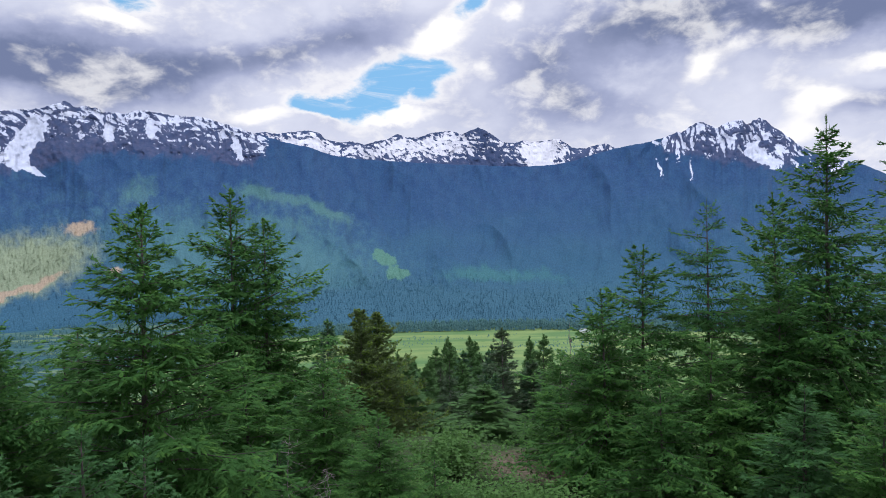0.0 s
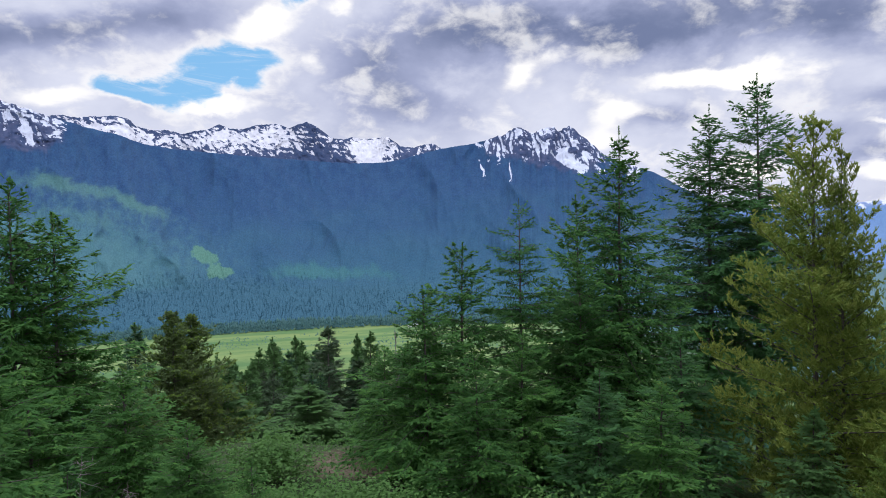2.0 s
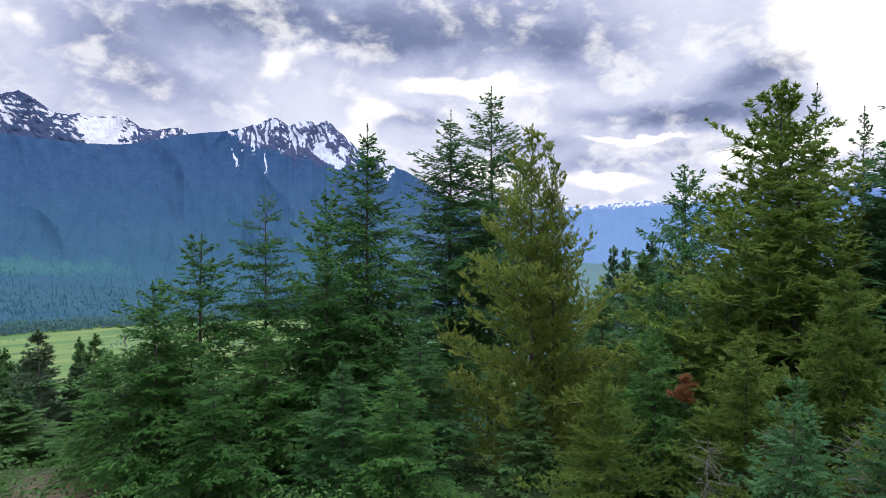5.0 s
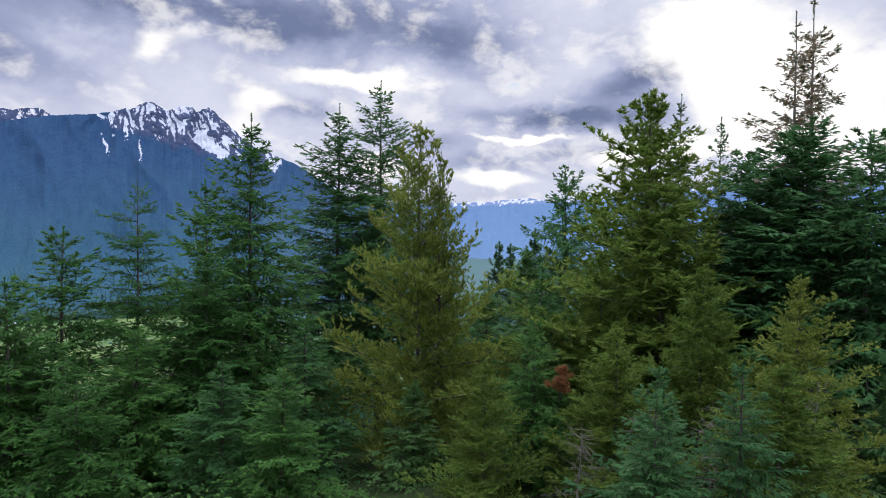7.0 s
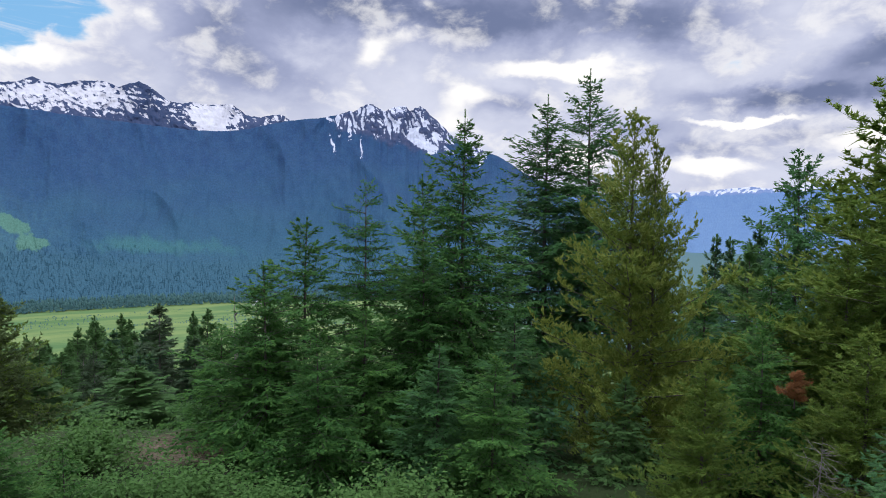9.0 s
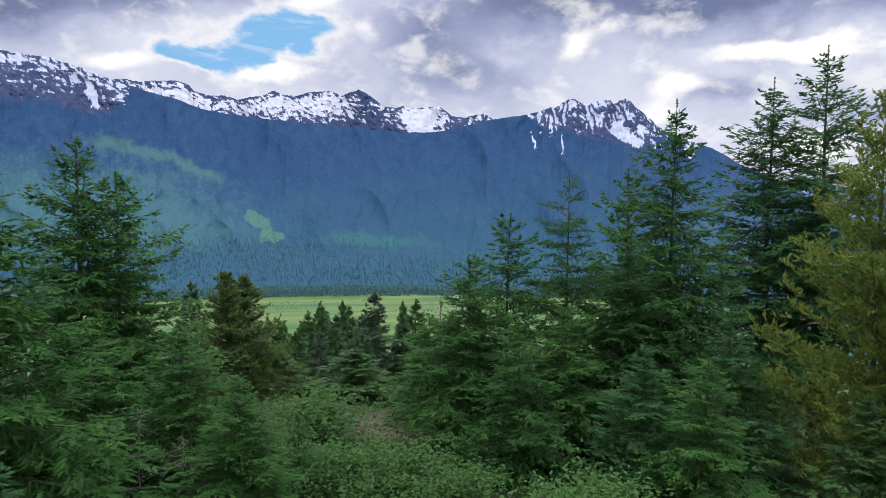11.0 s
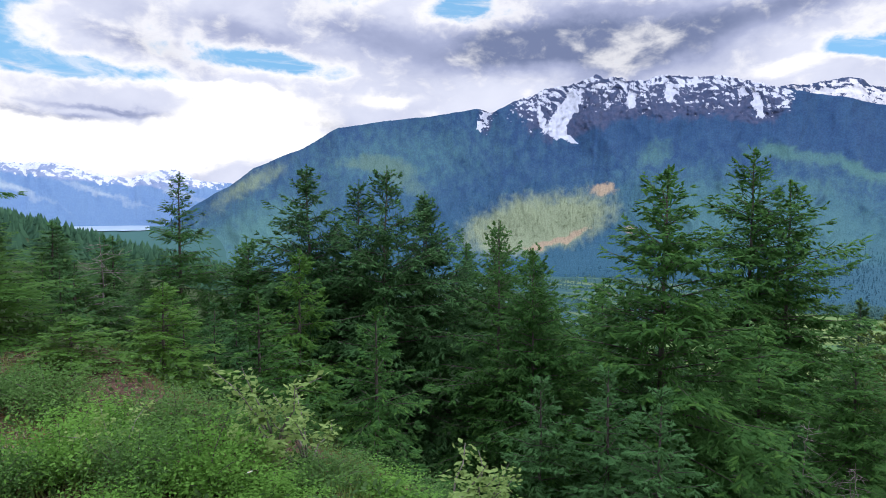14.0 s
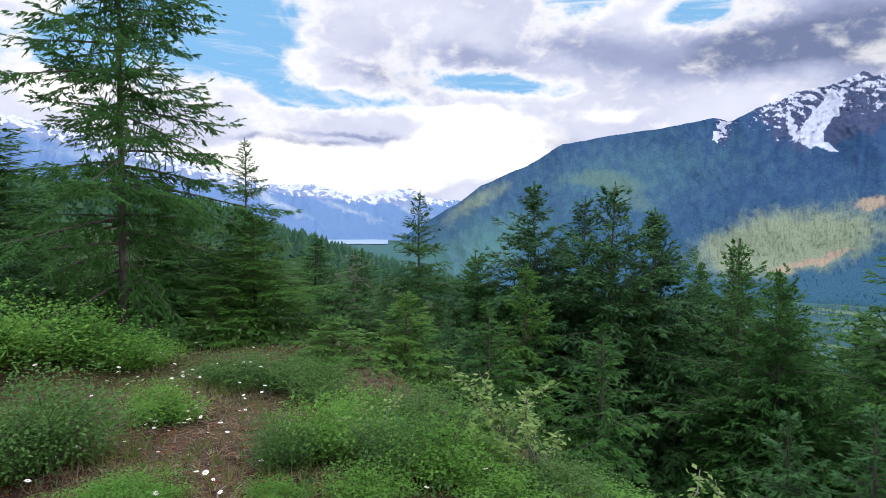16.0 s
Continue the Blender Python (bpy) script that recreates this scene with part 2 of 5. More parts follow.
straw = foliage("straw", (0.15, 0.12, 0.075), (0.28, 0.24, 0.16), through=0.2)
bark_brown = bark("bark_brown", (0.050, 0.042, 0.038), (0.13, 0.11, 0.10))
bark_grey = bark("bark_grey", (0.12, 0.105, 0.09), (0.27, 0.25, 0.225))

# ---- the land ----
def ease(x, a, b):
    t = np.clip((x - a) / (b - a), 0, 1)
    return t * t * (3 - 2 * t)


def unit(v):
    return v / np.maximum(np.linalg.norm(v, axis=-1, keepdims=True), 1e-9)


def mesh_of(name, verts, faces, mats, index=None, smooth=False):
    """A mesh from an array of corners and one of triangles or quads."""
    me = bpy.data.meshes.new(name)
    n, k = faces.shape
    me.vertices.add(len(verts))
    me.vertices.foreach_set("co", np.ascontiguousarray(verts, dtype=np.float32).ravel())
    me.loops.add(n * k)
    me.loops.foreach_set("vertex_index", faces.astype(np.int32).ravel())
    me.polygons.add(n)
    me.polygons.foreach_set("loop_start", np.arange(0, n * k, k, dtype=np.int32))
    for m in mats:
        me.materials.append(m)
    if index is not None:
        me.polygons.foreach_set("material_index", index.astype(np.int32))
    if smooth:
        me.polygons.foreach_set("use_smooth", np.ones(n, dtype=bool))
    me.update(calc_edges=True)
    return me


def slope_profile(q):
    """How far the ground has dropped, q metres down the hillside."""
    return np.interp(q, [-80, -2, 2.4, 9, 23, 580, 700, 6000], [-9, 0, 0, 3.9, 5.7, 199, 203, 203])


def fbm(x, y, seed=0.0, octaves=4):
    return noise.fractal(Vector((x, y, seed)), 1.0, 2.0, octaves)


def ground_at(x, y):
    q = y + (0.05 if x < 0 else 0.42) * x
    d = math.hypot(x, y)
    z = -float(slope_profile(q))
    near = min(1.0, d / 8.0)
    rough = 0.10 * fbm(x * 0.5, y * 0.5, 1.0) + near * 0.5 * fbm(x * 0.07, y * 0.07, 2.0)
    far = min(1.0, max(0.0, (d - 60) / 200.0)) * (1.0 if q < 560 else max(0.0, 1 - (q - 560) / 140.0))
    if x < -100:
        turn_left = -math.degrees(math.atan2(x, y))
        z += 14 * float(ease(d, 120, 480)) * float(ease(turn_left, 66, 80)) * (1 - float(ease(d, 650, 1100)))
    if x < -900:
        turn_left = -math.degrees(math.atan2(x, y))
        z += 96 * float(ease(d, 1600, 3000)) * float(ease(turn_left, 57, 65))
    return z + rough * (1.0 if q < 560 else 0.3) + far * 16 * fbm(x * 0.006, y * 0.006, 3.0)


def grid_mesh(name, rows, cols, point, mat):
    me = bpy.data.meshes.new(name)
    verts = [point(i, j) for i in range(rows) for j in range(cols)]
    faces = [(i * cols + j, i * cols + j + 1, (i + 1) * cols + j + 1, (i + 1) * cols + j)
             for i in range(rows - 1) for j in range(cols - 1)]
    me.from_pydata(verts, [], faces)
    me.polygons.foreach_set("use_smooth", [True] * len(me.polygons))
    me.materials.append(mat)
    me.update()
    return me


def soil_material():
    mat, g, b = material("hill_ground", 0.95)
    b.inputs["Specular IOR Level"].default_value = 0.08
    pos = g.node("ShaderNodeNewGeometry").outputs["Position"]
    px, py, pz = g.parts(pos)
    n1, n2 = g.noise(pos, 0.35, 5, 0.6), g.noise(pos, 9.0, 4, 0.7)
    earth = g.mix(g.step(n2, 0.3, 0.7), (0.036, 0.021, 0.015), (0.130, 0.076, 0.054))
    earth = g.mix(g.step(g.noise(g.v("MULTIPLY", pos, (1.0, 2.2, 1.0)), 26.0, 5, 0.7), 0.57, 0.68), earth, (0.20, 0.18, 0.15))
    green = g.mix(g.step(n2, 0.3, 0.7), (0.042, 0.052, 0.020), (0.105, 0.112, 0.045))
    near = g.mix(g.m("MULTIPLY", g.step(n1, 0.48, 0.64), 0.75), earth, green)
    away = g.m("SQRT", g.m("ADD", g.m("MULTIPLY", px, px), g.m("MULTIPLY", py, py)))
    near = g.mix(g.step(g.m("ADD", away, g.m("MULTIPLY", n1, 3.0)), 8.0, 11.5), near, g.mix(n2, (0.020, 0.034, 0.014), (0.055, 0.082, 0.03)))
    near = g.mix(g.step(g.v("DISTANCE", g.xyz(px, py, g.m("MULTIPLY", n1, 3.0)), (2.9, 19.6, 1.5)), 2.6, 1.2), near, g.mix(g.step(n2, 0.3, 0.7), (0.085, 0.070, 0.046), (0.19, 0.155, 0.105)))
    # meadow on the valley floor, with hedge lines and paler hay
    band = g.noise(g.v("MULTIPLY", pos, (0.0012, 0.0062, 0.0)), 3.0, 4, 0.6)
    tuft = g.noise(pos, 0.05, 5, 0.7)
    field = g.mix(g.step(band, 0.35, 0.65), (0.090, 0.175, 0.064), (0.185, 0.255, 0.088))
    field = g.mix(g.step(tuft, 0.58, 0.72), field, (0.075, 0.165, 0.05))
    # both far sides of the valley: haze put into the ground colour as blue-green
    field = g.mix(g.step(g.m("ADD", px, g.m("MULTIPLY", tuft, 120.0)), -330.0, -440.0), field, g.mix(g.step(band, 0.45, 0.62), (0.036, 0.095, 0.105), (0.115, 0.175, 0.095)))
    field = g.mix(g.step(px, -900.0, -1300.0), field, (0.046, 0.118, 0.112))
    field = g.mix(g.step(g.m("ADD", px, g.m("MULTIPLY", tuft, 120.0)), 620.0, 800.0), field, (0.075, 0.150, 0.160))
    far = g.step(py, 520.0, 640.0)
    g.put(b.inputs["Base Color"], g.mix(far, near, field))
    bump = g.node("ShaderNodeBump")
    bump.inputs["Strength"].default_value, bump.inputs["Distance"].default_value = 0.7, 0.05
    g.put(bump.inputs["Height"], n2)
    g.put(b.inputs["Normal"], bump.outputs[0])
    return mat


radii = [0.0] + [0.5 * 1.075 ** k for k in range(128)]
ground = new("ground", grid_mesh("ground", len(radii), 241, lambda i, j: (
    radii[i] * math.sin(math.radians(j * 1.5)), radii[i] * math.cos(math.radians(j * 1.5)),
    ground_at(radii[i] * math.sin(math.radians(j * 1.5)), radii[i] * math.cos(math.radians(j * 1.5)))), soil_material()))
tagged(ground, "grassy hillside falling to a wide green valley floor", "ground", kind="structure")


def swell(x, y, seed, octaves=4, gain=0.5, crest=False):
    """Smooth gradient noise over arrays, about -1 to 1; crest: sharp ridges, 1 on the ridge and 0 in the gullies."""
    x, y = np.broadcast_arrays(np.asarray(x, float), np.asarray(y, float))
    total, size, most = np.zeros(x.shape), 1.0, 0.0
    for k in range(octaves):
        i, j = np.floor(x).astype(np.int64), np.floor(y).astype(np.int64)
        u, v = x - i, y - j

        def pull(p, q):
            h = ((i + p) * 374761393 + (j + q) * 668265263 + int(seed) * 362437 + k * 7919) & 0x7FFFFFFF
            h = ((h ^ (h >> 13)) * 1274126177) & 0x7FFFFFFF
            t = (h ^ (h >> 16)) * (2 * np.pi / 65536.0)
            return np.cos(t) * (u - p) + np.sin(t) * (v - q)

        fu, fv = u * u * u * (u * (6 * u - 15) + 10), v * v * v * (v * (6 * v - 15) + 10)
        low = pull(0, 0) * (1 - fu) + pull(1, 0) * fu
        high = pull(0, 1) * (1 - fu) + pull(1, 1) * fu
        n = (low * (1 - fv) + high * fv) * 1.5
        total += size * ((1 - np.abs(n) * 1.6) if crest else n)
        most += size
        size *= gain
        x, y = x * 2.03 + 11.7, y * 2.03 + 5.1
    return total / most


def ovals(a, e, rows):
    """The sum of soft ellipses (turn, up, half-width, half-height, lean, weight), in degrees."""
    total = np.zeros(np.broadcast(a, e).shape)
    for ca, ce, w, h, lean, weight in rows:
        c, s = math.cos(radians(lean)), math.sin(radians(lean))
        p, q = ((a - ca) * c + (e - ce) * s) / w, ((e - ce) * c - (a - ca) * s) / h
        total += weight * np.exp(-0.9 * (p * p + q * q))
    return total


class Range:
    """A mountain range round the valley: its crest rises to the given (turn, up) heights, its face is cut by spurs and gullies."""

    def __init__(self, crest, a0, a1, foot_up, r_foot, r_top, seed, rough=1.0, jag=0.1, bare=(), cover=None, fields=(), bend=1.25):
        self.crest, self.a0, self.a1, self.foot_up, self.r_foot, self.r_top = crest, a0, a1, foot_up, r_foot, r_top
        self.seed, self.rough, self.jag, self.bare, self.cover, self.fields, self.bend = seed, rough, jag, bare, cover, fields, bend

    def top(self, a):
        up = np.interp(a, [c[0] for c in self.crest], [c[1] for c in self.crest])
        stony = np.clip(ovals(a, up - 0.4, self.bare), 0, 1) if self.bare else 1.0
        return up + self.jag * (0.25 + stony) * (0.8 * swell(a * 1.3, 0.5, self.seed + 1, 4, 0.6) + 0.35 * swell(a * 6, 0.5, self.seed + 2, 2)) + 0.02 * swell(a * 9, 0.3, self.seed + 3, 2) + 0.10 * swell(a * 0.45, 0.7, self.seed + 14, 3)

    def foot(self, a):
        """The height, in degrees, and the distance of the foot."""
        if not isinstance(self.foot_up, tuple):
            return self.foot_up + 0 * a, self.r_foot + 0 * a
        low = np.interp(a, [c[0] for c in self.foot_up], [c[1] for c in self.foot_up])
        return low, self.r_foot / np.tan(np.radians(-low))

    def at(self, a, e):
        """Distance, bareness and snow at the turn a and the height e, in degrees."""
        crest = self.top(a)
        low, near = self.foot(a)
        u = np.clip((e - low) / np.maximum(crest - low, 0.2), 0, 1)
        r = near + (self.r_top - near) * u ** self.bend
        k = self.rough * ease(u, 0.04, 0.55)
        wa, we = a + 0.7 * swell(a * 0.3, e * 0.3, self.seed + 4, 3), e + 0.5 * swell(a * 0.4, e * 0.4, self.seed + 5, 3)
        r = r - k * 330 * (swell(wa * 0.10 + 0.03 * e, we * 0.045, self.seed + 6, 3, 0.5, True) - 0.5)
        r = r - k * 75 * (swell(wa * 0.34 - 0.05 * e, we * 0.09, self.seed + 7, 3, 0.5, True) - 0.5)
        stony = np.clip(ovals(a, e, self.bare) + 0.35 * swell(wa * 0.9, we * 0.6, self.seed + 8, 4, 0.6), 0, 1) if self.bare else np.ones_like(e)
        rock = ease(stony, 0.20, 0.75)
        spur = swell(wa * 2.1 + 0.7 * we, we * 0.75, self.seed + 9, 4, 0.6, True)
        crag = swell(wa * 1.1 + we * 0.7, we * 1.7 - wa * 0.45, self.seed + 10, 5, 0.6)
        r = r - self.rough * rock * (42 * (spur - 0.5) + 26 * crag)
        ledge = swell(wa * 1.0 - we * 1.2, we * 3.4 + wa * 1.5, self.seed + 11, 5, 0.64) / 0.27
        steep = 0.5 + 0.9 * ease(a, 8, 18)
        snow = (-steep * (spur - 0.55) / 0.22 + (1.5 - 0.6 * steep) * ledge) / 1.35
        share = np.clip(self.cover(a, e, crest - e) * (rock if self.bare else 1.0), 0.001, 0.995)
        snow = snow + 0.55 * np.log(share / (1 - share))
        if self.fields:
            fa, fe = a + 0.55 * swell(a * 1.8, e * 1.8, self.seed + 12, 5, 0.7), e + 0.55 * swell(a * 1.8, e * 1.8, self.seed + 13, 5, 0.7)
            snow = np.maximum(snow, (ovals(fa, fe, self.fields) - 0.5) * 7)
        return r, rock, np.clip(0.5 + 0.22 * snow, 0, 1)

    def build(self, name, label, step, rows, mat):
        cols = int((self.a1 - self.a0) / step) + 1
        a = (self.a0 + step * np.arange(cols))[None, :]
        u = np.linspace(0, 1, rows)[:, None]
        u = 0.55 * u + 0.45 * (1 - (1 - u) ** 1.8)
        crest = self.top(a)
        low = self.foot(a)[0]
        e = low + (crest - low) * u
        a = np.broadcast_to(a, e.shape)
        r, rock, snow = self.at(a, e)
        z = EYE + r * np.tan(np.radians(e))
        for k in (0.02, 0.06, 0.14):
            rb = r[rows - 1:rows] + k * self.r_top * 0.6
            r, z = np.concatenate([r, rb]), np.concatenate([z, z[rows - 1:rows] - k * self.r_top * 0.5])
            a, rock, snow = np.concatenate([a, a[:1]]), np.concatenate([rock, rock[rows - 1:rows]]), np.concatenate([snow, snow[rows - 1:rows]])
        n = r.shape[0]
        verts = np.stack([r * np.sin(np.radians(a)), r * np.cos(np.radians(a)), z], -1).reshape(-1, 3)
        i, j = np.meshgrid(np.arange(n - 1), np.arange(cols - 1), indexing="ij")
        q = i * cols + j
        faces = np.stack([q, q + 1, q + cols + 1, q + cols], -1).reshape(-1, 4)
        me = mesh_of(name, verts, faces, [mat], smooth=True)
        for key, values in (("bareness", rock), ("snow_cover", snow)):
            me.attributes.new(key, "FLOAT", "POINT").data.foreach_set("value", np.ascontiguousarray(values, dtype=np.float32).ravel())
        return tagged(new(name, me), label, "mountain", kind="structure")


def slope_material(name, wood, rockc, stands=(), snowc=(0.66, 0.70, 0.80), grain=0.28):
    """Mountain side: forest below, bare rock above, snow lying in the gullies and on the ledges."""
    mat, g, b = material(name, 0.95)
    pos = g.node("ShaderNodeNewGeometry").outputs["Position"]
    px, py, pz = g.parts(pos)
    dist = g.m("SQRT", g.m("ADD", g.m("MULTIPLY", px, px), g.m("MULTIPLY", py, py)))
    a = g.m("MULTIPLY", g.m("ARCTAN2", px, py), 57.29578)
    e = g.m("MULTIPLY", g.m("ARCTAN2", g.m("SUBTRACT", pz, EYE), dist), 57.29578)
    n_big, n_mid = g.noise(pos, 0.0035, 5, 0.6), g.noise(pos, 0.02, 5, 0.65)
    flank = g.xyz(a, g.m("MULTIPLY", e, 0.75), 0.0)
    crowns = g.noise(flank, 8.0, 3, 0.7)
    groves = g.noise(flank, 1.5, 5, 0.68, 0.4)
    # aerial haze put into the forest colour: dark blue high, greener and paler low
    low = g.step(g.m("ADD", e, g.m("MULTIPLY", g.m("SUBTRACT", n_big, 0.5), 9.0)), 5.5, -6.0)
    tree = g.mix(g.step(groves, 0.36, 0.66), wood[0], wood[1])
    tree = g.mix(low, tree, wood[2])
    wob = g.v("SUBTRACT", g.noise(g.xyz(a, e, 0.0), 0.55, 5, 0.62, colour=True), (0.5, 0.5, 0.5))
    spot = g.v("ADD", g.xyz(a, e, 0.0), g.v("SCALE", wob, scale=2.2))
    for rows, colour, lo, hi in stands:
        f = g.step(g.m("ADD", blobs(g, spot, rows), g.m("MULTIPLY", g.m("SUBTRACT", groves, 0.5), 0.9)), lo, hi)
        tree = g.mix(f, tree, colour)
    tree = g.v("SCALE", tree, scale=g.m("MULTIPLY_ADD", g.step(crowns, 0.30, 0.70), grain, 1.0 - 0.5 * grain))
    rock = g.mix(g.step(g.noise(g.xyz(g.m("MULTIPLY", a, 1.0), g.m("MULTIPLY", e, 1.6), 0.0), 2.2, 6, 0.7), 0.3, 0.7), rockc[0], rockc[1])
    at_bare = g.node("ShaderNodeAttribute")
    at_bare.attribute_name = "bareness"
    at_snow = g.node("ShaderNodeAttribute")
    at_snow.attribute_name = "snow_cover"
    speck = g.m("SUBTRACT", g.noise(flank, 5.0, 5, 0.78, 0.5), 0.5)
    bare = g.step(g.m("ADD", at_bare.outputs["Fac"], g.m("MULTIPLY", speck, 0.9)), 0.25, 0.95)
    col = g.mix(bare, tree, rock)
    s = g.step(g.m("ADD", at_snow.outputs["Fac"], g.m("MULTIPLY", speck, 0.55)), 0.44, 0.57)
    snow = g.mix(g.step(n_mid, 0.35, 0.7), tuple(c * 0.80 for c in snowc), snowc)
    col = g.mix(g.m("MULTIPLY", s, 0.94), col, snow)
    g.put(b.inputs["Base Color"], col)
    b.inputs["Specular IOR Level"].default_value = 0.1
    bump = g.node("ShaderNodeBump")
    bump.inputs["Strength"].default_value, bump.inputs["Distance"].default_value = 0.6, 8.0
    g.put(bump.inputs["Height"], g.m("ADD", n_mid, g.m("MULTIPLY", crowns, 0.6)))
    g.put(b.inputs["Normal"], bump.outputs[0])
    return mat


# distance haze is mixed into these forest and rock colours as blue
BLUE_HAZE_WOOD = ((0.019, 0.056, 0.132), (0.026, 0.074, 0.152), (0.034, 0.100, 0.150))
BLUE_HAZE_ROCK = ((0.034, 0.060, 0.128), (0.076, 0.088, 0.152))
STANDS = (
    # haze painted on the lower slopes as bluish green, paler towards the foot
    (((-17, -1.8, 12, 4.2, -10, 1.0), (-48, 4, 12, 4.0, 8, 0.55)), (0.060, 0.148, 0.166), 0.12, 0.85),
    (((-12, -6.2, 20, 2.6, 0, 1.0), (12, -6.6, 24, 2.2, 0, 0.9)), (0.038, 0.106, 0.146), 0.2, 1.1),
    # brighter clearings and benches
    (((-16.5, 4.3, 2.8, 0.8, -12, 1.0), (-10.5, 2.7, 4.0, 0.7, -20, 1.0), (-13.5, 1.6, 5.5, 1.0, -14, 0.7), (-25.3, 4.4, 2.2, 1.5, 25, 0.9)), (0.064, 0.150, 0.150), 0.35, 1.1),
    (((2.6, -3.2, 4.2, 0.9, 0, 1.0), (9, -3.7, 5, 0.7, -4, 0.8), (-9.5, -3.8, 3, 0.8, 0, 0.6)), (0.044, 0.136, 0.148), 0.4, 1.2),
    (((-5.3, -1.5, 1.25, 0.62, -10, 1.0), (-4.1, -3.1, 1.5, 0.6, -18, 1.0)), (0.078, 0.185, 0.140), 0.50, 0.70),
    (((-50, 3.7, 4.0, 0.8, -4, 1.0), (-46.8, 2.0, 2.8, 1.3, -25, 0.9)), (0.085, 0.155, 0.140), 0.35, 1.1),
    (((-60, -2.4, 8, 3.0, 22, 1.1),), (0.070, 0.165, 0.160), 0.3, 1.2),
    # the sunlit shoulder: sunlight painted on as yellow-green, with logged strips
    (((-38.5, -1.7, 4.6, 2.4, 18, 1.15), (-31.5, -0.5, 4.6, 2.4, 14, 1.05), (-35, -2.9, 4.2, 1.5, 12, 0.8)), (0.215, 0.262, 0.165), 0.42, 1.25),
    # sunlight on the western slope, painted the same way
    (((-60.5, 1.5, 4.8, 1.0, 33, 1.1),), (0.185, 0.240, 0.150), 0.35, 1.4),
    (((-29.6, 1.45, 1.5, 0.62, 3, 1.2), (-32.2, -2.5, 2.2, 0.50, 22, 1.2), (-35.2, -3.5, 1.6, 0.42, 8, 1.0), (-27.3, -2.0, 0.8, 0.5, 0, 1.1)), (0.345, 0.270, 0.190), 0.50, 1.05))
main_mat = slope_material("mountain_side", BLUE_HAZE_WOOD, BLUE_HAZE_ROCK, STANDS)
back_mat = slope_material("snow_peaks", BLUE_HAZE_WOOD, ((0.034, 0.062, 0.132), (0.070, 0.090, 0.160)), snowc=(0.80, 0.80, 0.84))
# thicker haze over the farthest ranges, put into forest and rock as pale blue
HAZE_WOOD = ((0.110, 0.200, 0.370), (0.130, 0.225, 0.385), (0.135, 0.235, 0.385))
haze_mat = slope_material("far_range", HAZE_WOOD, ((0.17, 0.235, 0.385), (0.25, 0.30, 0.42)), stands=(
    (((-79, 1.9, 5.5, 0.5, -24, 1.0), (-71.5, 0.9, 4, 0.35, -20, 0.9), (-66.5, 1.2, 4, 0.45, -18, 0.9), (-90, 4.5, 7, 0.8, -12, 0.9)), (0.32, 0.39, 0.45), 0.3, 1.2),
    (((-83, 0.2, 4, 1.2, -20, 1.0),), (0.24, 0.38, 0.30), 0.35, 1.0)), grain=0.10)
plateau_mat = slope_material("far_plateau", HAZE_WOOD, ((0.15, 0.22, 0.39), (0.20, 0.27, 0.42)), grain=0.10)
WEST = ((-75, -6.0), (-70, -3.2), (-68, -2.1), (-63.3, 0.9), (-62, 1.6), (-60, 3.2), (-56.2, 4.8), (-55, 5.4), (-52.8, 6.8), (-50, 7.2), (-46, 7.75), (-43, 8.1), (-40.6, 8.5),
        (-39.3, 8.15), (-37.5, 9.0), (-35.7, 9.65), (-34, 10.3), (-32.6, 10.35), (-31.4, 10.75), (-30.3, 11.15), (-29.6, 10.8), (-28.2, 10.85), (-27.5, 10.45), (-26, 10.6), (-24.6, 10.75),
        (-22.5, 10.5), (-20, 10.45), (-18, 9.85), (-16.5, 9.4), (-13.6, 8.65), (-11.7, 8.2), (-9.7, 7.55), (-7.5, 7.2), (-4, 6.9), (0, 6.6))
EAST = ((3.6, 6.4), (7.2, 6.15), (8.7, 6.1), (10.1, 6.2), (12, 6.5), (13.7, 6.95), (15.2, 7.25), (18, 7.7), (19.7, 8.1), (21, 8.4), (21.7, 8.9), (22.2, 9.1), (23.4, 8.4), (24.1, 8.75), (25.2, 8.9),
        (25.6, 8.45), (26.5, 8.9), (27.2, 8.4), (27.9, 7.8), (29.4, 6.4), (30.2, 5.9), (31.2, 5.5), (33.6, 4.6), (36.5, 2.8), (48.2, -3.4), (53, -5))
BARE = ((-29, 9.6, 8, 2.4, 0, 1.0), (-20.5, 9.2, 5, 1.9, -8, 0.9), (-33.5, 7.6, 3.2, 2.6, -15, 0.7), (-17.3, 7.9, 1.6, 1.6, 20, 0.6), (22, 8.0, 3.4, 1.7, 10, 0.9), (26.3, 7.2, 3.4, 2.2, -20, 1.1), (31.6, 5.2, 1.2, 1.2, 0, 0.7), (-39.9, 7.4, 0.7, 1.4, 0, 0.7))
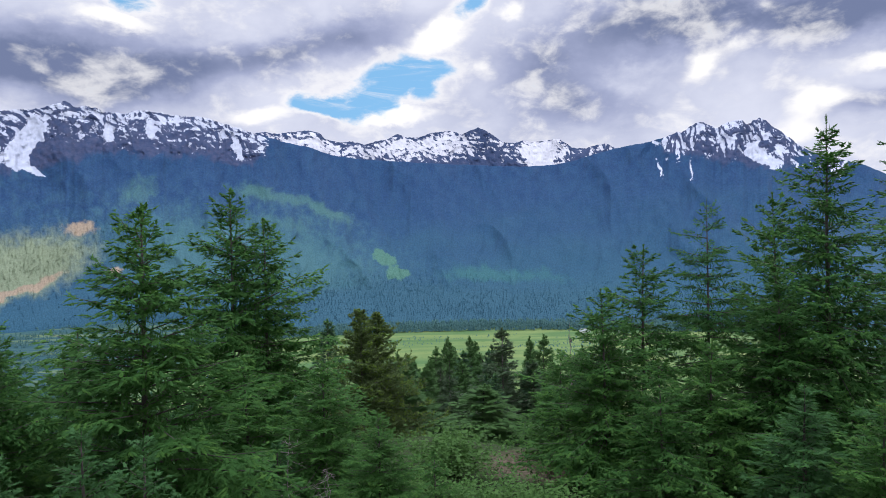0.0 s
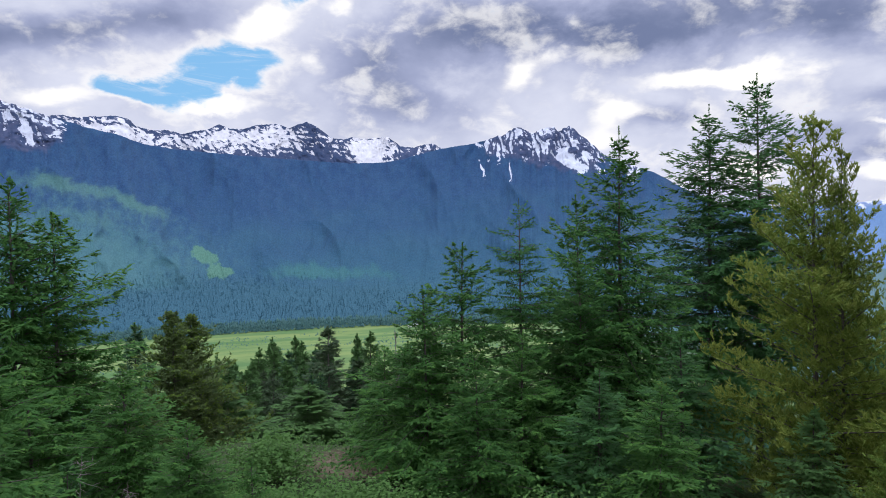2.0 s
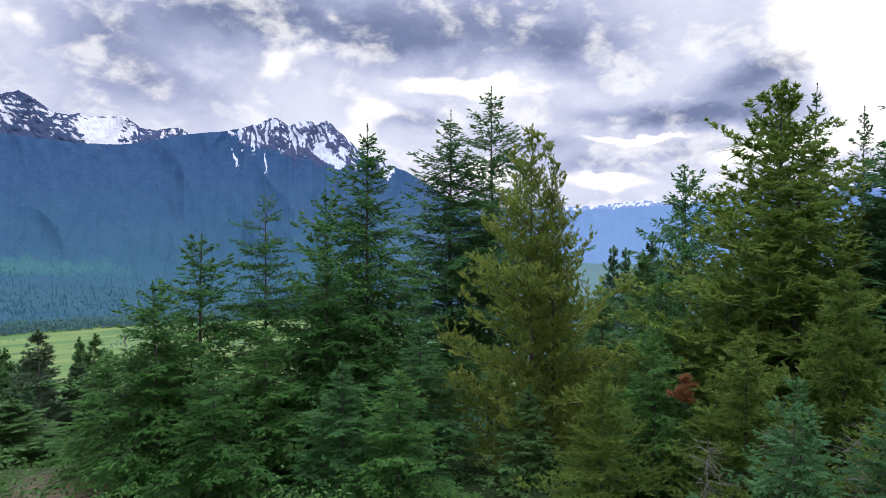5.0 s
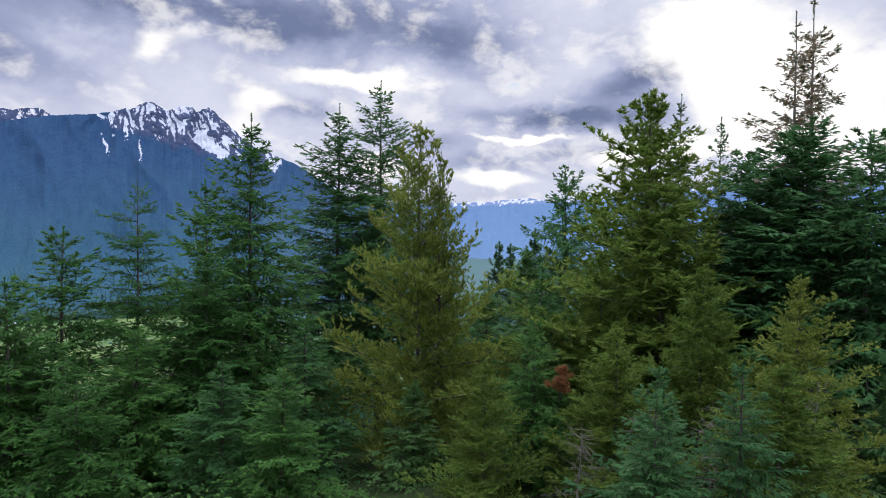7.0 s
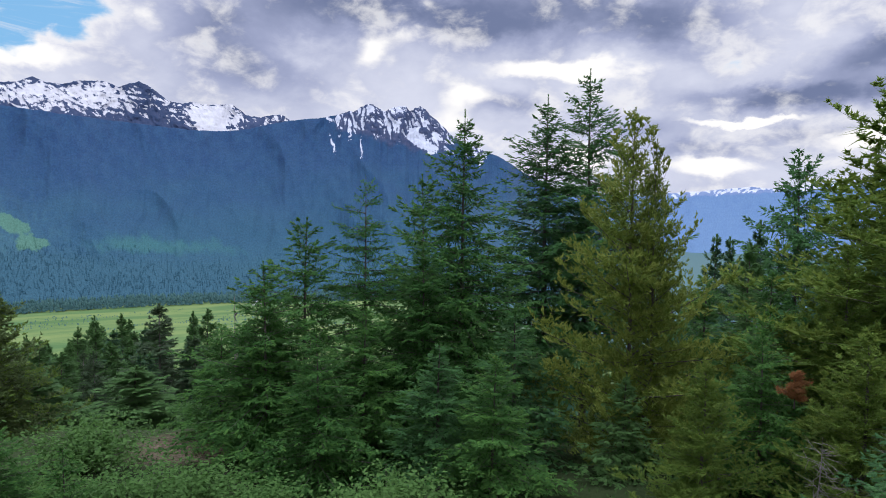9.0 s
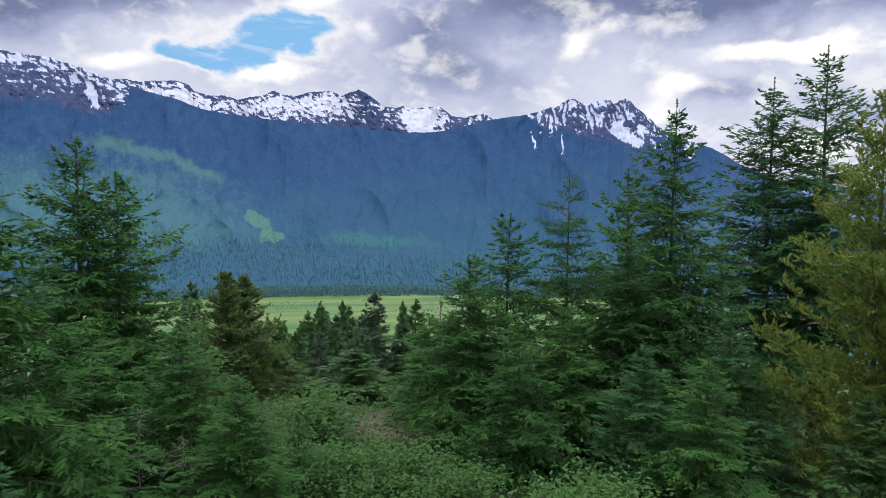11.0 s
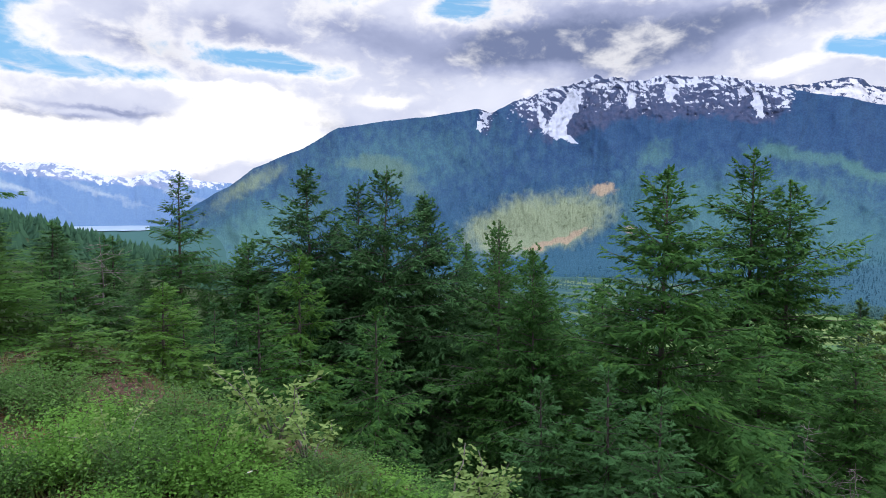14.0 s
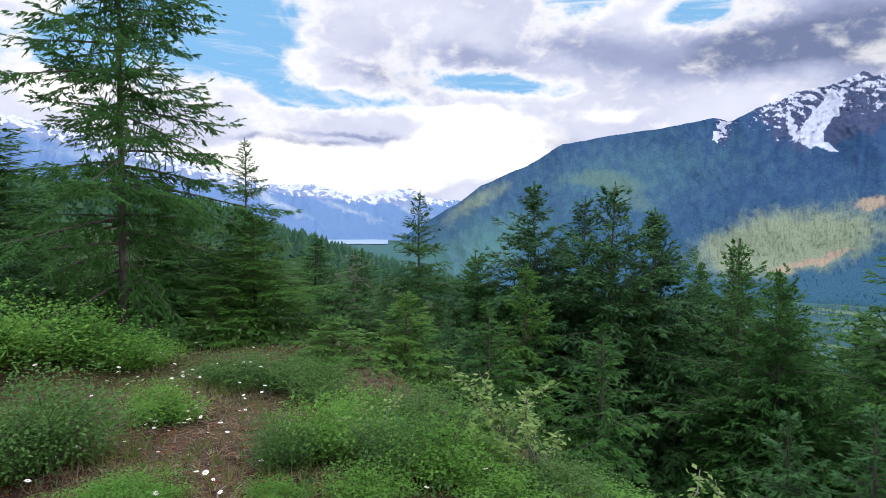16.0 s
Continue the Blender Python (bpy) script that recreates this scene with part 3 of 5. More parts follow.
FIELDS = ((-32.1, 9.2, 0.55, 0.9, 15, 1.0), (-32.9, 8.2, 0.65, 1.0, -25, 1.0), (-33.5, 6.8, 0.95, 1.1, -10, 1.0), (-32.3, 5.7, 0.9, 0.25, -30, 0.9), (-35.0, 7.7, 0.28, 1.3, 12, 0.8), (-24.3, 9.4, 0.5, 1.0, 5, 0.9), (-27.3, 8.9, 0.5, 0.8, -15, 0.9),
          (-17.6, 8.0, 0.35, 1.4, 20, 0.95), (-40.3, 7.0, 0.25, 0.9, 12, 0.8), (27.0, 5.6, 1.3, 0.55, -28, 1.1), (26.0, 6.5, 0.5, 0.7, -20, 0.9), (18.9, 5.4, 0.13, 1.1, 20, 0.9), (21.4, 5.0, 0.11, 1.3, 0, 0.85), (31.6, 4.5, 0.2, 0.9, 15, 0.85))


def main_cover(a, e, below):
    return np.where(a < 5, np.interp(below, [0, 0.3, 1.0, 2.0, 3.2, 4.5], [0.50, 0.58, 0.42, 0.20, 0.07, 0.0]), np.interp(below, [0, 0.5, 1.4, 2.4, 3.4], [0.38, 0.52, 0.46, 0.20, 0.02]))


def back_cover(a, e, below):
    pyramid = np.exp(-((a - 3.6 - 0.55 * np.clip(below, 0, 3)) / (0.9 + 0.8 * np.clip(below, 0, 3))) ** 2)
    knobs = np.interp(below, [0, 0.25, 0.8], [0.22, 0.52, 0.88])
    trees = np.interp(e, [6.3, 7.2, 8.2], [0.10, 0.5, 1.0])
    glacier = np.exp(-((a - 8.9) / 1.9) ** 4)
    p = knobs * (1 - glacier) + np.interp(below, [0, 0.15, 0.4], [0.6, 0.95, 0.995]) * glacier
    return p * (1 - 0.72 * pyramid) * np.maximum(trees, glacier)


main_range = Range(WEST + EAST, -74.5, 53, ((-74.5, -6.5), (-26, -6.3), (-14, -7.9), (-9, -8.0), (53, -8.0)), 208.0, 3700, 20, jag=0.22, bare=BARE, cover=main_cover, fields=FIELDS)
main_range.build("mountain_main", "forested haze-blue mountain with snowy rocky summits", 0.075, 170, main_mat)
BACK = ((-20, 8.5), (-15.6, 9.4), (-14.3, 9.3), (-11.5, 9.65), (-10.7, 9.4), (-10.2, 8.95), (-9, 8.6), (-7.7, 8.7), (-6.8, 8.4), (-4.6, 8.9), (-3.8, 9.4), (-2.9, 8.95), (-1.9, 8.9), (-0.7, 9.35), (0.9, 9.45), (1.9, 9.1), (2.5, 9.35),
        (3.4, 9.7), (4.5, 9.1), (5.6, 8.3), (6.6, 8.25), (7.3, 8.45), (8.1, 8.2), (9.3, 8.25), (10.5, 8.4), (11.2, 7.9), (11.6, 7.55), (12.9, 7.5), (13.7, 7.75), (14.7, 7.75), (15.5, 7.1), (18, 6))
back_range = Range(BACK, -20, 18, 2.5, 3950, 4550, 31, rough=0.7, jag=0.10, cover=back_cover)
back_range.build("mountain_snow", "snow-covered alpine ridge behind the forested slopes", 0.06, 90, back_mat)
LEFT = ((-125, 9), (-97.9, 7.8), (-90.5, 6.2), (-84.7, 4.7), (-79.8, 3.4), (-76.5, 3.1), (-74.5, 3.25), (-72.5, 2.5), (-69.5, 2.2), (-67.5, 2.75), (-66.2, 2.9), (-64.5, 2.1), (-62.5, 1.9), (-55, 1.5))
LEFT_BARE = ((-90, 6, 12, 1.4, -14, 1.0), (-75, 2.9, 5, 0.7, -8, 0.9), (-67, 2.3, 5, 0.9, -5, 1.0), (-110, 8, 16, 1.6, 0, 1.0))
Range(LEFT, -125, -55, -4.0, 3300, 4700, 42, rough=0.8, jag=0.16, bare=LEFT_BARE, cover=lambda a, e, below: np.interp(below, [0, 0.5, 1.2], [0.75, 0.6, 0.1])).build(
    "mountain_lake", "pale haze-blue snow-capped range beyond the lake", 0.12, 70, haze_mat)
RIGHT = ((34, 1.0), (48.6, 1.5), (54.3, 2.0), (56.1, 1.8), (61.3, 2.7), (75, 3.5), (110, 4))
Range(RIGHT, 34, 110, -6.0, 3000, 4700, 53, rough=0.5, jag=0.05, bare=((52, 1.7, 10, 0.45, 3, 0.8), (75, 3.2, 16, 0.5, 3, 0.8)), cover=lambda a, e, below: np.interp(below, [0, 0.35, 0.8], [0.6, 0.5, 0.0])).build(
    "mountain_plateau", "pale haze-blue plateau with snow patches down the valley", 0.18, 50, plateau_mat)


# ---- lake ----
def water_material():
    mat, g, b = material("lake_water", 0.3)
    b.inputs["Base Color"].default_value = (0.30, 0.42, 0.55, 1)
    pos = g.node("ShaderNodeNewGeometry").outputs["Position"]
    bump = g.node("ShaderNodeBump")
    bump.inputs["Strength"].default_value, bump.inputs["Distance"].default_value = 0.3, 2.0
    g.put(bump.inputs["Height"], g.noise(pos, 0.05, 4))
    g.put(b.inputs["Normal"], bump.outputs[0])
    return mat


def shore(i, j):
    a = math.radians(-78 + j * 0.25)
    r = (2950 if i == 0 else 4200) + 60 * noise.noise(Vector((j * 0.3, i, 2)))
    return r * math.sin(a), r * math.cos(a), -104.0


lake = tagged(new("water", grid_mesh("water", 2, 40, shore, water_material())), "calm pale blue lake between forested slopes", "lake", kind="structure")


# ---- farm building on the meadow ----
def farm():
    wall, g, b = material("white_boards", 0.8)
    n = g.noise(g.node("ShaderNodeTexCoord").outputs["Object"], 0.8, 3)
    g.put(b.inputs["Base Color"], g.mix(n, (0.62, 0.62, 0.60), (0.80, 0.80, 0.78)))
    tin, g, b = material("roof_tin", 0.5)
    n = g.noise(g.node("ShaderNodeTexCoord").outputs["Object"], 0.5, 3)
    g.put(b.inputs["Base Color"], g.mix(n, (0.30, 0.31, 0.33), (0.45, 0.46, 0.48)))
    dark, g, b = material("barn_opening", 0.9)
    b.inputs["Base Color"].default_value = (0.05, 0.05, 0.05, 1)
    ob = new("farm_building")

    def solid(name, pts, faces, mat):
        me = bpy.data.meshes.new(name)
        me.from_pydata(pts, [], faces)
        me.materials.append(mat)
        o = new(name, me)
        o.parent = ob
        return o

    w, d, h, top = 11.0, 5.0, 4.5, 8.0
    solid("wall", [(-w, -d, 0), (w, -d, 0), (w, d, 0), (-w, d, 0), (-w, -d, h), (w, -d, h), (w, d, h), (-w, d, h), (-w, 0, top - 0.4), (w, 0, top - 0.4)],
          [(0, 1, 5, 4), (2, 3, 7, 6), (1, 2, 6, 9, 5), (3, 0, 4, 8, 7), (0, 3, 2, 1)], wall)
    e = 0.7
    solid("roof", [(-w - e, -d - e, h - 0.5), (w + e, -d - e, h - 0.5), (w + e, 0, top), (-w - e, 0, top), (w + e, d + e, h - 0.5), (-w - e, d + e, h - 0.5)],
          [(0, 1, 2, 3), (3, 2, 4, 5)], tin)
    solid("door", [(-2, -d - 0.05, 0), (2, -d - 0.05, 0), (2, -d - 0.05, 3.6), (-2, -d - 0.05, 3.6)], [(0, 1, 2, 3)], dark)
    a, r = radians(12.4), 1365.0
    ob.location = (r * math.sin(a), r * math.cos(a), ground_at(r * math.sin(a), r * math.cos(a)) - 0.1)
    ob.rotation_euler = (0, 0, 0.3)
    return tagged(ob, "small white farm building on the meadow", "barn")


farm()
# ---- plants ----
def tubes(paths, radii, sides):
    """Round tapered tubes along paths (n, k, 3) with radii (n, k)."""
    n, k, _ = paths.shape
    tan = unit(np.gradient(paths, axis=1))
    ref = np.where(np.abs(tan[..., 2:3]) > 0.9, np.array([1.0, 0, 0]), np.array([0, 0, 1.0]))
    a = unit(np.cross(tan, ref))
    b = np.cross(tan, a)
    ang = np.arange(sides) * 2 * np.pi / sides
    ring = a[:, :, None] * np.cos(ang)[:, None] + b[:, :, None] * np.sin(ang)[:, None]
    verts = (paths[:, :, None] + ring * radii[:, :, None, None]).reshape(-1, 3)
    i, j, s = np.meshgrid(np.arange(n), np.arange(k - 1), np.arange(sides), indexing="ij")
    at = lambda jj, ss: (i * k + jj) * sides + ss % sides
    faces = np.stack([at(j, s), at(j, s + 1), at(j + 1, s + 1), at(j + 1, s)], -1).reshape(-1, 4)
    return verts, faces


def blades(root, way, length, width, side):
    """Thin triangles: needles, or blades of grass."""
    w = unit(np.cross(way, side)) * (width / 2)[:, None]
    verts = np.stack([root - w, root + w, root + way * length[:, None]], 1).reshape(-1, 3)
    return verts, np.arange(len(verts)).reshape(-1, 3)


def spread(rng, count, *arrays):
    i = np.repeat(np.arange(len(count)), count)
    return i, [a[i] for a in arrays]


def part(name, me, parent, label=""):
    ob = new(name, me)
    ob.parent = parent
    if label:
        ob["label"] = label
    return ob


def conifer(seed, name, height, radius, needles, tips, bark_mat, whorl=0.25, per=6, bare=0.03, droop=0.12, lift=0.78, power=0.95,
            twig=0.070, fan=0.48, side_gap=0.105, spray=0.16, needle=0.046, wide=0.019, count=0.85, ragged=0.17, tuft=False, tip_share=0.16, top=1, gaps=0.0, round_=0.45, sway=0.012,
            core=0.036, stem=1.0, flat=0.15, fill_in=1.2, coarse=1.0, hang=-0.24):
    """One conifer: a trunk, whorls of limbs, hanging sprays of twigs along each limb, and needles along each twig."""
    rng = np.random.default_rng(seed)
    zax = np.array([0, 0, 1.0])
    k = 14
    zs = np.linspace(0, 1, k)
    bend = np.cumsum(rng.normal(0, sway * height / 6, (k, 2)), 0) * zs[:, None]
    line = np.column_stack([bend, zs * height])
    r0 = (0.008 * height + 0.012) * stem
    tv, tf = tubes(line[None], (r0 * (1 - zs) ** 0.9 + 0.005)[None], 9)
    centre = lambda s: np.column_stack([np.interp(s, zs, line[:, 0]), np.interp(s, zs, line[:, 1]), s * height])
    # limbs
    nw = max(6, int(height * (1 - bare) / whorl))
    s = np.repeat(bare + (1 - bare) * (np.arange(nw) + rng.uniform(-0.3, 0.3, nw)) / nw, per)
    s = np.maximum(s + rng.normal(0, 0.35 / nw, len(s)), bare * 0.8)
    s = s[(s < 1 - 0.035) & ((s < 0.88) | (rng.uniform(0, 1, len(s)) < 0.7))]
    if gaps:
        keep = np.array([noise.noise(Vector((v * 7, seed, 0))) for v in s]) + rng.uniform(-0.25, 0.25, len(s)) > gaps - 0.5
        s = s[keep]
    n = len(s)
    az = np.arange(n) * 2.399963 + rng.normal(0, 0.4, n)
    lobe = 1 + 0.13 * np.sin(az * 2 + seed) + 0.10 * np.sin(az * 3 + 2.1 * seed + s * 6)
    prof = (1 - s) ** power * (1 - np.exp(-(s + 0.10) / 0.12) * round_)
    L = radius * prof * lobe * (1 + ragged * rng.normal(0, 1, n)).clip(0.35, 1.6) + 0.07
    slant = [0.15 * lift, 0.35 * lift, 0.75 * lift, 1.2 * lift] if tuft else [-droop, 0.10 * lift, 0.55 * lift, 1.35 * lift]
    rise = np.interp(s, [0, 0.4, 0.8, 1], slant) + rng.normal(0, 0.12, n)
    curl = np.interp(s, [0, 0.5, 1], [-0.20, -0.12, 0.10]) + rng.normal(0, 0.06, n) + (0.18 if tuft else 0.0)
    d = unit(np.column_stack([np.cos(az), np.sin(az), np.tan(rise)]))
    o = centre(s)
    tt = np.linspace(0, 1, 5 if core < 0.05 else 3)
    bend_at = lambda t, c, l: (c * l * (t ** 2 - 0.55 * t ** 3))
    paths = o[:, None] + d[:, None] * (L[:, None] * tt)[..., None] + zax * bend_at(tt[None], curl[:, None], L[:, None])[..., None]
    bv, bf = tubes(paths, (0.005 + 0.007 * L)[:, None] * (1 - 0.85 * tt)[None], 4 if core < 0.05 else 3)
    # side limbs, then twigs on both
    def side_axes(o1, d1, L1, c1, gap, least, share, ang0, first, longest, sagging):
        cnt = np.maximum(least, L1 / gap).astype(int)
        i, (o2, d2, L2, c2) = spread(rng, cnt, o1, d1, L1, c1)
        m = len(i)
        t = first + (1 - first) * rng.uniform(0, 1, m) ** 0.7
        side = np.where(rng.uniform(0, 1, m) < 0.5, -1.0, 1.0)
        tan = unit(d2 + zax * (c2 * (2 * t - 1.65 * t ** 2))[:, None])
        lat = unit(np.cross(tan, zax)) * side[:, None]
        up = np.cross(lat, tan) * side[:, None]
        ang = np.interp(t, [0, 0.8, 1], [ang0 * 1.2, ang0 * 0.9, 0.22]) + rng.normal(0, 0.18, m)
        l = share * L2 * np.interp(t, [0, 0.3, 0.75, 1], [0.6, 1.0, 0.66, 0.40]) * rng.uniform(0.55, 1.15, m) + 0.035
        l = np.minimum(l, longest * rng.uniform(0.75, 1.1, m))
        lie = rng.normal(sagging, flat, m) * np.interp(t, [0, 0.8, 1], [1, 1, 0.5]) + np.interp(t, [0.8, 1], [0, 0.25])
        td = unit(tan * np.cos(ang)[:, None] + lat * np.sin(ang)[:, None] + up * lie[:, None])
        root = o2 + d2 * (L2 * t)[:, None] + zax * bend_at(t, c2, L2)[:, None]
        return root, td, l, up, t

    so, sd, sl, su, st = side_axes(o, d, L, curl, side_gap, 3, fan, 0.95, 0.12, 0.75, hang if not tuft else 0.30)
    ax_o, ax_d, ax_l = np.concatenate([o, so]), np.concatenate([d, sd]), np.concatenate([L, sl])
    ax_c = np.concatenate([curl, rng.normal(-0.10 if not tuft else 0.15, 0.12, len(so))])
    outer = np.concatenate([np.full(len(o), 0.75), st])
    root, td, tl, up, t = side_axes(ax_o, ax_d, ax_l, ax_c, twig, 4, 0.5, 0.85, 0.10, spray, 0.5 * hang if not tuft else 0.45)
    who = np.repeat(np.arange(len(ax_l)), np.maximum(4, ax_l / twig).astype(int))
    t = np.clip(0.45 * t + 0.55 * outer[who], 0, 1)
    m = len(root)
    # each twig is a small comb: a roofed core with needles along both edges (all round it on a pine)
    edge = rng.uniform(0, 1, m)
    lat = unit(np.cross(td, up))
    nor = np.cross(lat, td)
    nor *= np.where(nor[:, 2:3] < 0, -1.0, 1.0)
    wide_at = core * rng.uniform(0.75, 1.3, m)[:, None]
    half = root + td * (tl * 0.45)[:, None]
    sag = nor * (-0.35 * wide_at)
    tipv = root + td * tl[:, None] - zax * (0.16 * tl)[:, None]
    cv = np.stack([root, half - lat * wide_at * 0.6 + sag, tipv, half + nor * wide_at * 0.25, half + lat * wide_at * 0.6 + sag], 1).reshape(-1, 3)
    q5 = np.arange(m)[:, None] * 5
    cf = np.concatenate([q5 + np.array([0, 1, 3]), q5 + np.array([1, 2, 3]), q5 + np.array([3, 2, 4]), q5 + np.array([0, 3, 4])])
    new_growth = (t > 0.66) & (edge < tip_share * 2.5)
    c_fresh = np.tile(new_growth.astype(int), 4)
    # dark inner growth close to the stem
    ic = np.maximum(3, L / 0.05 * fill_in * np.interp(s, [0, 0.6, 0.95], [1, 1.0, 0.55])).astype(int)
    i, (o4, d4, L4, c4) = spread(rng, ic, o, d, L, curl)
    w4 = rng.uniform(0.02, 0.60, len(i))
    r4 = o4 + d4 * (L4 * w4)[:, None] + zax * bend_at(w4, c4, L4)[:, None] + rng.normal(0, 0.05, (len(i), 3)) * L4[:, None]
    way4 = unit(rng.normal(0, 0.8, (len(i), 3)) + 0.6 * d4 - zax * 0.35)
    len4 = np.minimum(0.26, 0.10 + 0.12 * L4) * rng.uniform(0.7, 1.3, len(i)) * coarse
    v4, f4 = blades(r4, way4, len4, 0.034 * coarse * rng.uniform(0.7, 1.3, len(i)), unit(rng.normal(0, 0.5, (len(i), 3)) + zax))
    # needles
    nc = np.maximum(4, count * tl / needle * (2.6 if not tuft else 3.4)).astype(int)
    j, (r3, d3, l3, n3, s3, w3, g3) = spread(rng, nc, root, td, tl, nor, lat, wide_at, new_growth.astype(int))
    q = len(j)
    u = rng.uniform(0.04, 1, q)
    sgn = np.where(rng.uniform(0, 1, q) < 0.5, -1.0, 1.0)
    phi = rng.uniform(0, 2 * np.pi, q) if tuft else np.where(sgn > 0, 0.0, np.pi) + sgn * rng.normal(-0.22, 0.38, q)
    out = s3 * np.cos(phi)[:, None] + n3 * np.sin(phi)[:, None]
    open_ = rng.normal(0.85, 0.2, q) * np.interp(u, [0, 0.8, 1], [1, 1, 0.35])
    nd = unit(d3 * np.cos(open_)[:, None] + out * np.sin(open_)[:, None])
    base = r3 + d3 * (l3 * u)[:, None] - zax * (0.16 * l3 * u ** 2)[:, None]
    ln = needle * rng.uniform(0.7, 1.3, q)
    fv, ff = blades(base, nd, ln, wide * rng.uniform(0.8, 1.3, q), unit(n3 + rng.normal(0, 0.25 if not tuft else 0.6, (q, 3))))
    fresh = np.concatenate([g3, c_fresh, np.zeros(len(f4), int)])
    ff = np.concatenate([ff, cf + len(fv), f4 + len(fv) + len(cv)])
    fv = np.concatenate([fv, cv, v4])
    # the top shoots
    for h in range(top):
        c = centre(np.array([1.0 - 0.07 * h]))[0] + np.array([rng.normal(0, 0.12), rng.normal(0, 0.12), 0.0]) * h
        nn = 90
        uu = rng.uniform(0, 1, nn) ** 1.5
        ph = rng.uniform(0, 2 * np.pi, nn)
        rt = c - np.outer(uu * 0.075 * height, zax)
        dd = unit(np.column_stack([np.cos(ph), np.sin(ph), rng.uniform(0.7, 1.8, nn)]))
        v, f = blades(rt, dd, needle * (0.8 + 0.5 * uu), np.full(nn, wide * 0.9), unit(rng.normal(0, 1, (nn, 3))))
        ff = np.concatenate([ff, f + len(fv)])
        fv = np.concatenate([fv, v])
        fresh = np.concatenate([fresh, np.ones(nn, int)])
    tree = new(name)
    part("trunk", mesh_of("trunk", tv, tf, [bark_mat], smooth=True), tree)
    part("branchwork", mesh_of("branchwork", bv, bf, [bark_mat], smooth=True), tree)["kind"] = "stuff"
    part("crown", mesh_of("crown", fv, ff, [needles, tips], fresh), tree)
    tree["size"] = (height, radius)

    return tree


def plant(model, x, y, tip, radius, turn=0.0, label="", lean=0.0, sink=0.12):
    """A copy of a model tree whose foot stands on the ground at (x, y) and whose tip is tip metres over the eye."""
    height, wide = model["size"]
    z = ground_at(x, y) - sink
    k = (EYE + tip - z) / height
    m = Matrix.Translation((x, y, z)) @ Euler((radians(lean), 0, radians(turn))).to_matrix().to_4x4() @ Matrix.Diagonal((radius / wide, radius / wide, k, 1))
    ob = copy_thing(model, m)
    if label:
        ob["label"] = label
    return ob


def discard(model):
    for o in (*model.children_recursive, model):
        bpy.data.objects.remove(o)


FIR = "fir tree"
NEAR, LOW = "firs on the slope", "firs lower down"
fir_a = tagged(conifer(11, "fir_tree", 6.0, 2.2, fir_needles, fir_new_growth, bark_brown, power=0.84, whorl=0.20, per=7, tip_share=0.12), "young green fir with layered drooping sprays", FIR, NEAR)
fir_l = tagged(conifer(17, "fir_tree", 6.0, 2.2, light_needles, fir_new_growth, bark_brown, power=0.82, ragged=0.2, tip_share=0.2), "bright green young fir with layered sprays", FIR, NEAR)
fir_b = tagged(conifer(12, "fir_tree", 6.0, 2.0, fir_needles, fir_new_growth, bark_brown, power=0.78, whorl=0.20, per=7, droop=0.25, ragged=0.22, top=2, tip_share=0.08), "dense green fir with a ragged crown", FIR, NEAR)
fir_c = tagged(conifer(13, "spruce_tree", 6.0, 2.4, shade_needles, spruce_needles, bark_brown, power=0.86, lift=0.7, tip_share=0.16, whorl=0.25, per=7, fill_in=1.5, ragged=0.17), "dark green spruce with a narrow pointed crown", "spruce tree", NEAR)
fir_s = tagged(conifer(14, "fir_tree", 7.0, 1.9, fir_needles, grey_needles, bark_brown, whorl=0.28, per=6, gaps=0.12, ragged=0.25, power=0.92, droop=0.45, sway=0.012), "slim fir with open drooping limbs", FIR, NEAR)
fir_t = tagged(conifer(16, "fir_tree", 7.6, 2.15, fir_needles, fir_needles, bark_brown, whorl=0.34, per=7, ragged=0.2, power=0.62, bare=0.13, droop=0.22, lift=0.35, hang=-0.12, flat=0.13, sway=0.006, stem=1.0, fan=0.50, twig=0.048, side_gap=0.085, spray=0.12, core=0.024, needle=0.036, wide=0.015, fill_in=0.9, round_=0.1), "tall fir with a bare lower trunk", FIR, NEAR)
pine = tagged(conifer(15, "pine_tree", 8.5, 2.6, pine_needles, pine_tips, bark_brown, tuft=True, whorl=0.38, per=7, lift=0.95, droop=0.0, ragged=0.28, needle=0.070, wide=0.018, fan=0.48, twig=0.10, side_gap=0.13, spray=0.20, count=1.3, power=0.90, tip_share=0.34, top=3, core=0.045, fill_in=0.8, flat=0.30), "olive-green lodgepole pine with upright tufted shoots", "pine tree", "pines on the slope")
LOWER = dict(whorl=0.33, per=6, coarse=1.4, fill_in=0.7, twig=0.125, side_gap=0.17, spray=0.26, needle=0.080, wide=0.034, count=0.85, core=0.060)
far_a = tagged(conifer(31, "fir_tree", 8.0, 2.6, fir_needles, fir_new_growth, bark_brown, power=0.78, ragged=0.22, **LOWER), "green fir with a wide ragged crown", FIR, NEAR)
far_b = tagged(conifer(32, "spruce_tree", 8.0, 2.2, spruce_needles, fir_needles, bark_brown, power=0.95, ragged=0.2, **LOWER), "dark spruce with a pointed top", "spruce tree", NEAR)
tall_a = tagged(conifer(38, "fir_tree", 11.5, 3.6, fir_needles, fir_new_growth, bark_brown, power=0.92, ragged=0.2, **{**LOWER, "whorl": 0.30}), "tall green fir with a long pointed top", FIR, NEAR)
tall_b = tagged(conifer(39, "spruce_tree", 16.0, 4.5, spruce_needles, fir_needles, bark_brown, power=0.86, ragged=0.22, bare=0.2, lift=0.7, **{**LOWER, "whorl": 0.42, "per": 7, "fill_in": 0.5, "twig": 0.10, "side_gap": 0.16}), "dark tall spruce against the bright sky", "spruce tree", NEAR)
